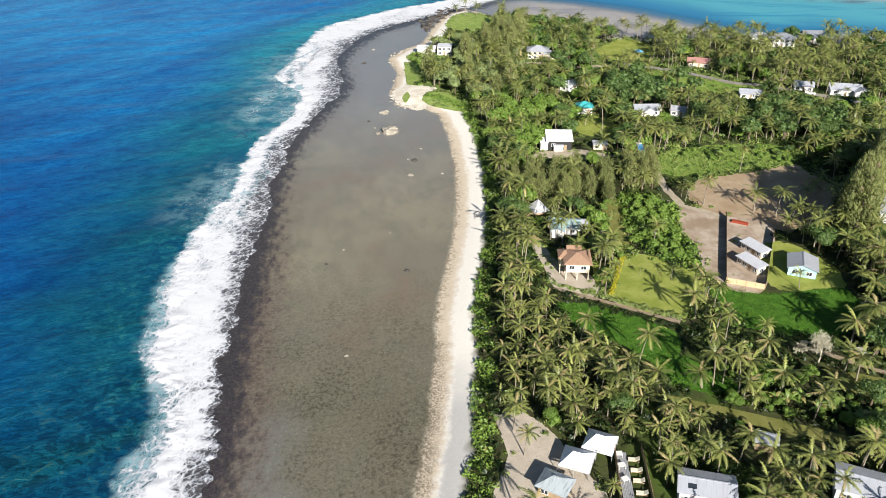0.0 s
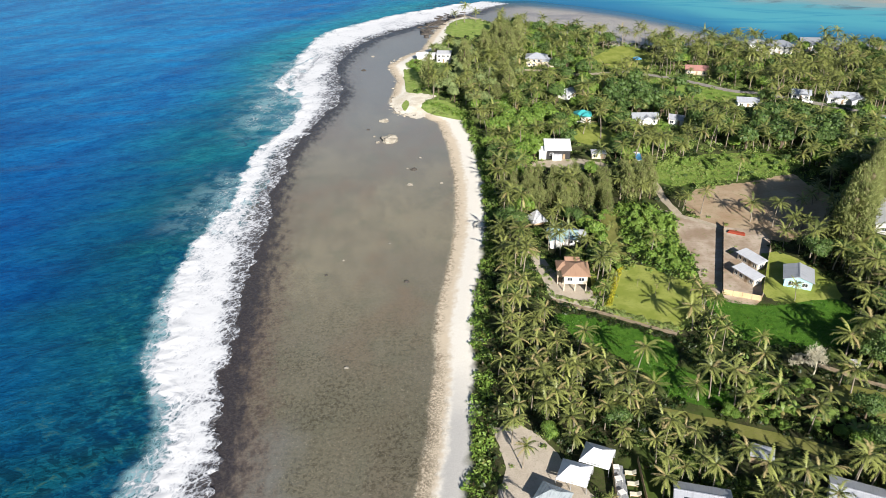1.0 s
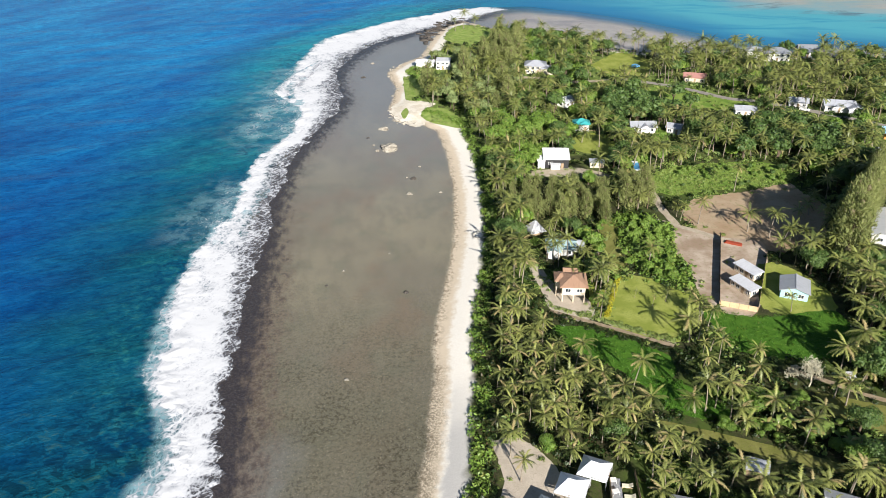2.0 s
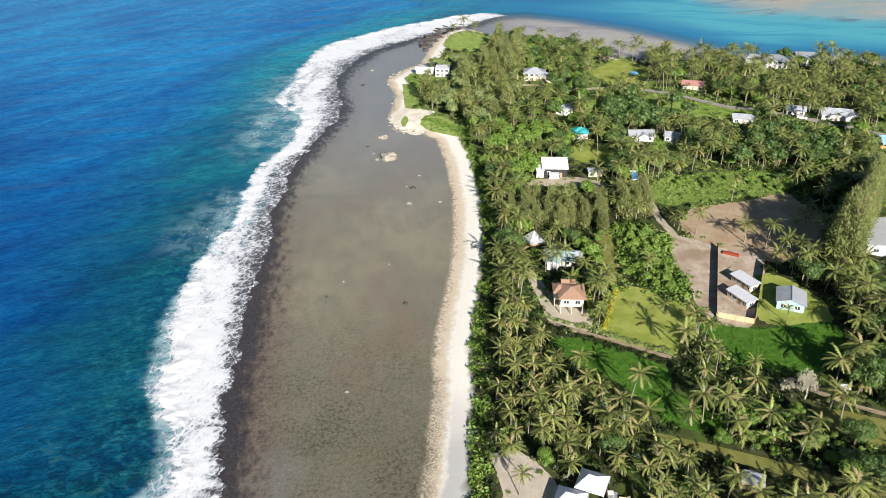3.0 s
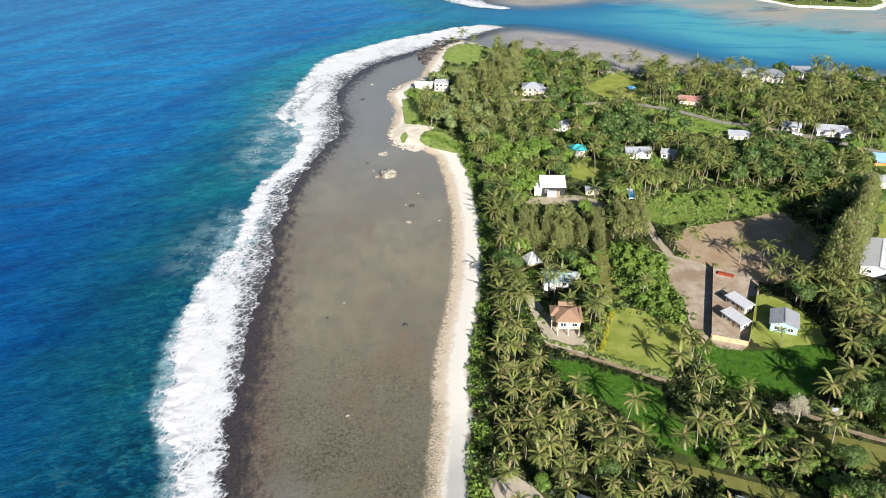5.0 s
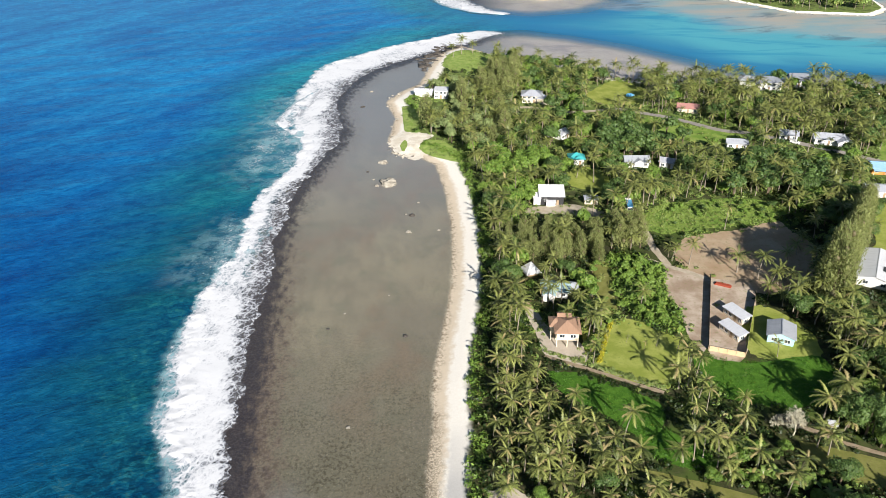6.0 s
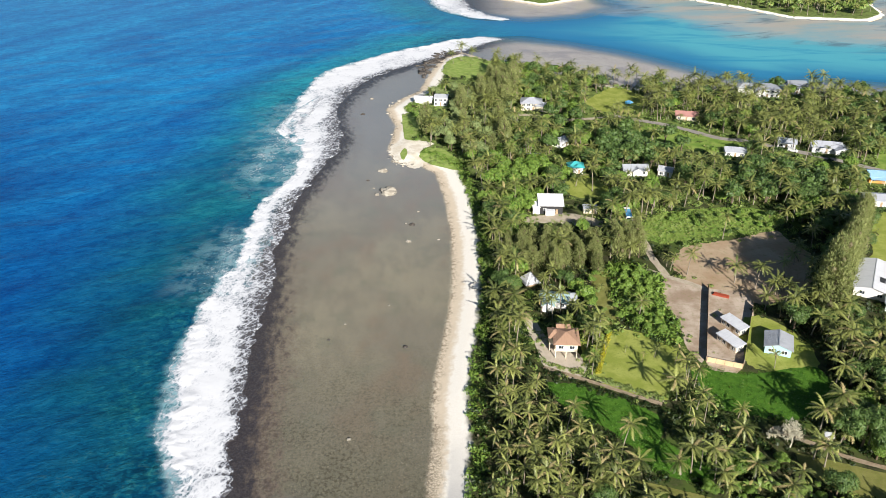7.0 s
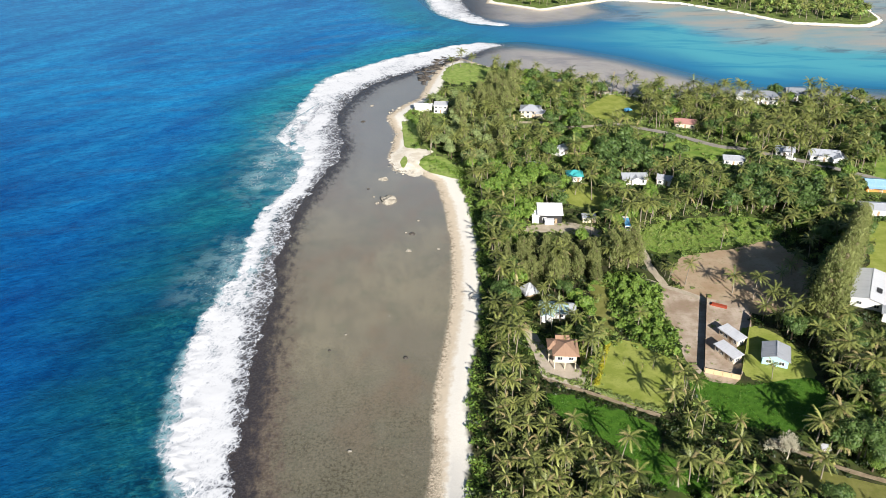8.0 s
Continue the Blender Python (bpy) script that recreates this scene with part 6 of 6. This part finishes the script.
for ring in (DIRTLOT, DIRTLOT2, YARD, SANDYARD, HOUSEYARD, SIDELAWN, LAWN):
    for p in curve(list(ring) + [ring[0]], 130):
        if er.uniform() < 0.75:
            ed.append((p[0] + er.normal(0, 1.3), p[1] + er.normal(0, 1.3)))
ed = np.array(ed)
kk = to_line(ed[:, 0], ed[:, 1], PLOT, True) > 1.5
for _, _, line, width, _ in TRACKS:
    kk &= to_line(ed[:, 0], ed[:, 1], curve(line, 30)) > width / 2 + 0.4
for fx, fy, rot, w, d in FOOTPRINTS:
    kk &= np.hypot(ed[:, 0] - fx, ed[:, 1] - fy) > max(w, d) * 0.6
pe, pr_ = curve(TRACKS[2][2], 240), np.random.default_rng(91)
pe = pe + np.stack([pr_.normal(0.8, 0.5, 240), pr_.normal(2.0, 0.6, 240)], 1)
pf = curve(TRACKS[2][2], 240) - np.stack([pr_.normal(0.6, 0.6, 240), pr_.normal(2.2, 0.8, 240)], 1)
# these weeds get the shade-darkened leaf colour too
cover("path_shrubs", "low weeds along the garden path, colour darkened for shade", pf[::2, 0], pf[::2, 1], pr_.uniform(0.4, 0.85, 120), UNDER, 93, -0.05)
cover("path_shrubs", "dry low shrubs along the garden path", pe[::2, 0], pe[::2, 1], pr_.uniform(0.35, 0.8, 120), COAST, 92, -0.05)
cover("edge_weeds", "low weeds and grass along the edges of bare earth", ed[kk, 0], ed[kk, 1], er.uniform(0.25, 1.0, kk.sum()), SCRUB, 82, -0.1)
hx = np.linspace(50.4, 43.6, 26)
hy = np.linspace(185.5, 167.0, 26)
hedge = cover("hedge", "clipped bright yellow hedge beside the lawn", np.repeat(hx, 2) + np.tile([-0.3, 0.3], 26), np.repeat(hy, 2), np.full(52, 0.5), YELLOW, 51, 0.25)
hedge["kind"], hedge["category"] = "", "hedge"
bx, by = zip(*[(70 + 1.7 * i + (i % 3) * 0.8, 124.5 - 0.75 * i + (i % 4) * 0.9) for i in range(11)])
banana = [banana_shape(400 + i) for i in range(2)]
bananas = [(x, y, 0, i * 1.3, 0.9 + 0.1 * (i % 4)) for i, (x, y) in enumerate(zip(bx, by))]
bananas += [(63 + 1.4 * (i % 6), 250 + 1.8 * (i // 6) + (i % 2), 0, i * 2.1, 1.15) for i in range(18)]
plant(banana, "banana_plant", bananas, 40, TWIG, SCRUB, "banana plant with broad green leaves", "banana plant", "banana plants", "banana_grove", "banana plants")

# far islet
ix, iy, ir = scatter(8.5, 40, 380, 560, 715, 61)
k = (signed(ix, iy, ISLET) > 9) & (ir.uniform(0, 1, len(ix)) < 0.9)
ix, iy = ix[k], iy[k]
isle = [(x, y, 0, a, s) for x, y, a, s in zip(ix, iy, ir.uniform(0, 6, len(ix)), ir.uniform(0.8, 1.2, len(ix)))]
grove("islet_palms", "palms on the islet across the channel", "trees", palm_shapes[:2], [isle[0::3], isle[1::6]], BARK, PALM)
grove("islet_trees", "green trees on the islet across the channel", "trees", [broad_shape(270 + i, 7.0 + i, 3.8 + 0.5 * i, 170, 0.9) for i in range(2)], [isle[2::3], isle[4::6]], WOODBARK, SCRUB)

# ---- smaller things ----


def fence(name, label, a, b, height, mat, post_mat, step=2.4, thick=0.05):
    """Panels between posts from a to b."""
    ob = new(name)
    run = math.hypot(b[0] - a[0], b[1] - a[1])
    ob.matrix_world = pose(a[0], a[1], 0, 0, 0, math.degrees(math.atan2(b[1] - a[1], b[0] - a[0])))
    tagged(ob, label, "fence")
    n = max(1, round(run / step))
    for i in range(n + 1):
        x = run * i / n
        part("post", box(x - 0.06, x + 0.06, -0.06, 0.06, 0, height + 0.1), post_mat, ob)
        if i < n:
            part("panel", box(x + 0.06, x + run / n - 0.06, -thick / 2, thick / 2, 0.08, height), mat, ob)
    return ob


fence("site_fence", "tall black shade-cloth fence on posts", (87.4, 210), (75, 172), 1.8, BLACK, TIMBER)
fence("timber_fence", "pale new timber fence at the plot's front", (75.2, 171.8), (84, 168.4), 1.7, NEWTIMBER, TIMBER)
fence("site_fence", "dark shade-cloth fence beside the pale blue cottage", (84.2, 168.6), (98, 199), 1.9, BLACK, TIMBER)
fence("garden_fence", "weathered timber fence beside the marquees", (33.4, 112.5), (31.2, 92), 1.9, TIMBER, TIMBER)
fence("garden_fence", "weathered timber fence behind the loungers", (38.6, 111.5), (37.4, 92), 1.5, TIMBER, TIMBER)
fence("white_fence", "low white fence along the track", (113, 156), (124, 152.5), 1.0, WHITE, WHITE)

stack = new("sheet_stack")
stack.matrix_world = pose(90.0, 205.4, 0, 0, 0, -28)
tagged(stack, "stack of red roofing sheets on bare earth", "building material")
for k in range(5):
    part("sheet", box(-2.6 + 0.12 * k, 2.6 - 0.05 * k, -0.75, 0.75 - 0.06 * k, 0.07 + 0.13 * k, 0.19 + 0.13 * k, 0.02), REDCLOTH, stack)


def lounger(x, y, rot, label):
    ob = new("sun_lounger")
    ob.matrix_world = pose(x, y, 0.12, 0, 0, rot)
    tagged(ob, label, "lounger", "sun loungers on the deck")
    part("frame_rail", join_bm([box(-1.1, 1.1, s * 0.5 - 0.04, s * 0.5 + 0.04, 0.28, 0.36) for s in (-1, 1)]), TIMBER, ob)
    for px in (-0.9, 0.9):
        for py in (-0.45, 0.45):
            part("leg", box(px - 0.04, px + 0.04, py - 0.04, py + 0.04, 0, 0.28), TIMBER, ob)
    part("mattress", box(-1.05, 0.4, -0.5, 0.5, 0.36, 0.48, 0.03), CUSHION, ob)
    back = part("backrest", box(0, 0.85, -0.5, 0.5, 0, 0.12, 0.03), CUSHION, ob)
    back.matrix_local = pose(0.4, 0, 0.38, 0, -32, 0)


deck = new("deck")
tagged(deck, "grey weathered timber deck beside the fence", "deck")
deck.matrix_world = pose(33.7, 101, 0, 0, 0, -4)
for k in range(7):
    part("board", box(-1.0 + 0.3 * k, -0.73 + 0.3 * k, -9, 9.5, 0.08, 0.2), PLASTICGREY, deck)
for k, yy in enumerate((108.2, 105.4, 102.8, 99.8)):
    lounger(36.4 - 0.1 * k, yy, -8, "cream-cushioned sun lounger on the grass")
for k, yy in enumerate((109.5, 106.5, 103.0)):
    tb = new("garden_table")
    tb.matrix_world = pose(33.8 - 0.05 * k, yy, 0.2, 0, 0, 12 * k)
    tagged(tb, "white garden table on the grey deck", "table", "tables on the deck")
    part("tabletop", box(-0.7, 0.7, -0.6, 0.6, 0.7, 0.76, 0.02), WHITE, tb)
    for px in (-0.6, 0.6):
        for py in (-0.5, 0.5):
            part("leg", box(px - 0.03, px + 0.03, py - 0.03, py + 0.03, 0, 0.7), WHITE, tb)

bus = new("parked_bus")
bus.matrix_world = pose(72.0, 260.0, 0, 0, 0, 86)
tagged(bus, "blue and white bus parked on the grass", "bus")
part("body", box(-4.2, 4.2, -1.2, 1.2, 0.5, 2.7, 0.12), WHITE, bus)
part("roof", box(-4.0, 2.2, -1.1, 1.1, 2.71, 2.86, 0.05), BLUEPLASTIC, bus, "faded blue roof")
part("roof_hatch", box(2.5, 3.6, -0.6, 0.6, 2.71, 2.84, 0.04), WHITE, bus)
part("windscreen", box(-4.24, -4.19, -1.0, 1.0, 1.5, 2.4), GLASS, bus)
for k in range(5):
    for s in (-1, 1):
        part("window", box(-3.6 + 1.5 * k, -2.4 + 1.5 * k, s * 1.205 - 0.02, s * 1.205 + 0.02, 1.55, 2.3), GLASS, bus)
for px in (-2.8, 2.6):
    for s in (-1, 1):
        bm = bmesh.new()
        bmesh.ops.create_cone(bm, cap_ends=True, segments=16, radius1=0.5, radius2=0.5, depth=0.3, matrix=pose(px, s * 1.05, 0.5, 90))
        part("wheel", bm, BLACK, bus)


def van(x, y, rot, paint, label):
    ob = new("parked_van")
    ob.matrix_world = pose(x, y, 0.1, 0, 0, rot)
    tagged(ob, label, "car")
    prof = [(-2.1, 0.35), (2.1, 0.35), (2.15, 0.95), (1.2, 1.1), (0.7, 1.75), (-1.9, 1.8), (-2.15, 1.0)]
    V = [(a, s * 0.85, b) for s in (-1, 1) for a, b in prof]
    n = len(prof)
    part("body", poly_mesh(V, [tuple(range(n)), tuple(reversed(range(n, 2 * n)))] + [(i, (i + 1) % n, n + (i + 1) % n, n + i) for i in range(n)]), paint, ob)
    part("windscreen", poly_mesh([(1.2, -0.75, 1.13), (1.2, 0.75, 1.13), (0.74, 0.7, 1.73), (0.74, -0.7, 1.73)], [(0, 1, 2, 3)]), GLASS, ob).matrix_local = pose(0.03, 0, 0.02)
    for px in (-1.3, 1.3):
        for s in (-1, 1):
            bm = bmesh.new()
            bmesh.ops.create_cone(bm, cap_ends=True, segments=14, radius1=0.34, radius2=0.34, depth=0.22, matrix=pose(px, s * 0.78, 0.34, 90))
            part("wheel", bm, BLACK, ob)


van(101.5, 391, 30, BLUEPLASTIC, "small blue van parked on a sandy clearing")
van(161, 323.5, -35, WHITE, "white van parked outside the bungalow")
van(180.5, 317.5, -14, PLASTICGREY, "grey car parked below the long bungalow")


def rock(x, y, z, sx, sy, sz, seed, mat, label, bump=0.35):
    bm = bmesh.new()
    bmesh.ops.create_icosphere(bm, subdivisions=3 if sx > 1.5 else 2, radius=1)
    for v in bm.verts:
        k = 1 + bump * noise.fractal(v.co * 1.6 + Vector((seed * 3.1, 0, 0)), 1.0, 2.0, 4)
        v.co = Vector((v.co.x * sx * k, v.co.y * sy * k, max(v.co.z, -0.35) * sz * k))
    ob = part("rock", bm, mat, None)
    ob.location = (x, y, z)
    tagged(ob, label, "rock", "rocks on the reef flat")


rock(-20.5, 288, SEA, 3.6, 3.4, 1.7, 1, ROCK, "large pale coral rock standing on the reef flat")
rock(-25.2, 286, SEA - 0.1, 1.0, 1.0, 0.5, 2, ROCK, "small pale coral rock on the reef flat")
for k, (x, y, s) in enumerate([(-10, 259, 1.2), (-12.5, 260, 0.5), (-11, 246, 1.1), (-10, 182, 0.8), (-23, 144, 0.55), (-24, 310, 2.0), (-39, 383, 1.3), (-36, 408, 1.1), (0, 247, 0.7), (-30, 300, 0.7), (-27, 292, 0.6), (-8, 270, 0.6), (-33, 186, 0.5), (-29, 194, 0.45), (-16, 204, 0.4)]):
    rock(x, y, SEA - 0.15, s, s * 0.8, s * 0.5, 10 + k, ROCK if k % 3 else DARKROCK, "weathered coral rock in the shallow water")

# rocky ledges of the northern shore and rubble along the waterline
ledge_r = np.random.default_rng(71)


def rubble(name, label, spots, mat):
    bm = bmesh.new()
    bmesh.ops.create_icosphere(bm, subdivisions=1, radius=1)
    base = np.array([v.co for v in bm.verts])
    bm.verts.index_update()
    tri = np.array([[v.index for v in f.verts] for f in bm.faces])
    bm.free()
    V, F = [], []
    for i, (x, y, z, s) in enumerate(spots):
        k = base * ledge_r.uniform(0.45, 1.35, (len(base), 1)) * (s * ledge_r.uniform(0.8, 1.5), s * ledge_r.uniform(0.6, 1.3), s * ledge_r.uniform(0.2, 0.45))
        V.append(k + (x, y, z))
        F.append(tri + i * len(base))
    return tagged(big_mesh(name, np.concatenate(V), np.concatenate(F), [mat]), label, "rocks", kind="stuff")


line = curve(SHORE[1:12], 900)
spots = []
for p in line:
    for _ in range(5 if noise.noise(Vector((p[1] * 0.035, 0, 4))) > 0.1 and not 140 < p[1] < 222 and ledge_r.uniform() < 0.6 else 0):
        d = abs(ledge_r.normal(0, 2.6)) * (0.5 + abs(noise.noise(Vector((p[1] * 0.2, 3, 4)))))
        spots.append((p[0] + d + ledge_r.uniform(-1.2, 0.6), p[1] + ledge_r.uniform(-1, 1), SEA + 0.02 + 0.08 * d, ledge_r.uniform(0.04, 0.13)))
rubble("shore_rubble", "brown coral rubble along the waterline", spots, ROCK)
line = curve(SHORE[11:20], 420)
spots = []
for i, p in enumerate(line):
    for _ in range(1):
        inn = abs(ledge_r.normal(0, 2.6))
        out = noise.noise(Vector((i * 0.12, 0, 9))) * 2.0
        spots.append((p[0] + inn - out - 0.5, p[1] + ledge_r.normal(0, 1.0), SEA - 0.22 + 0.07 * inn, ledge_r.uniform(0.3, 1.1)))
rubble("rocky_ledge", "jagged pale coral ledges along the northern shore", spots, LEDGE)
spots = [(p[0] - 3 + ledge_r.normal(0, 3), p[1] + ledge_r.normal(0, 4), SEA + 0.1, ledge_r.uniform(0.8, 2.4)) for p in curve(SHORE[18:21], 90)]
rubble("dark_rocks", "dark wet rocks at the point", spots, DARKROCK)
path_line = curve(TRACKS[2][2], 200)
spots = [(p[0] + 0.6 + ledge_r.uniform(-0.4, 0.4), p[1] + 1.4 + ledge_r.uniform(-0.3, 0.3), 0.05, ledge_r.uniform(0.12, 0.26)) for p in path_line]
rubble("stone_edging", "low edging of brown stones along the garden path", spots, ROCK)
spots = [(12.5 + 2.2 * math.cos(a), 213 + 2.2 * math.sin(a), 0.05, 0.35) for a in np.linspace(0, 6.1, 26)]
rubble("stone_ring", "ring of pale stones at the edge of the beach", spots, CONCRETE)


def bare_tree(x, y, height, seed):
    """A leafless grey tree: trunk and branching twigs."""
    r = np.random.default_rng(seed)
    ob = new("bare_tree")
    ob.matrix_world = pose(x, y, 0)
    tagged(ob, "leafless grey tree with a dense tangle of twigs", "tree")
    stack_, limbs, twigs = [(np.array([0, 0, 0.0]), np.array([0, 0, 1.0]), height * 0.32, 0.26, 0)], [], []
    while stack_:
        p, d, L, rad, depth = stack_.pop()
        q = p + d * L
        (limbs if depth < 2 else twigs).append(tube(np.array([p, (p + q) / 2 + r.normal(0, 0.05, 3), q]), [rad, rad * 0.8, rad * 0.6], 4))
        if depth < 5:
            for _ in range(5 if depth < 2 else 4):
                nd = d + r.normal(0, 0.75, 3) + [0, 0, 0.05]
                stack_.append((q, nd / np.linalg.norm(nd), L * r.uniform(0.55, 0.8), max(rad * 0.55, 0.035), depth + 1))
    for nm, sh in (("trunk", limbs), ("crown", twigs)):
        V, F = merge(sh)
        o = big_mesh(nm, V, F, [TWIG])
        o.parent = ob


bare_tree(85.0, 138.0, 9.0, 3)
bare_tree(82, 141.5, 3.6, 4)
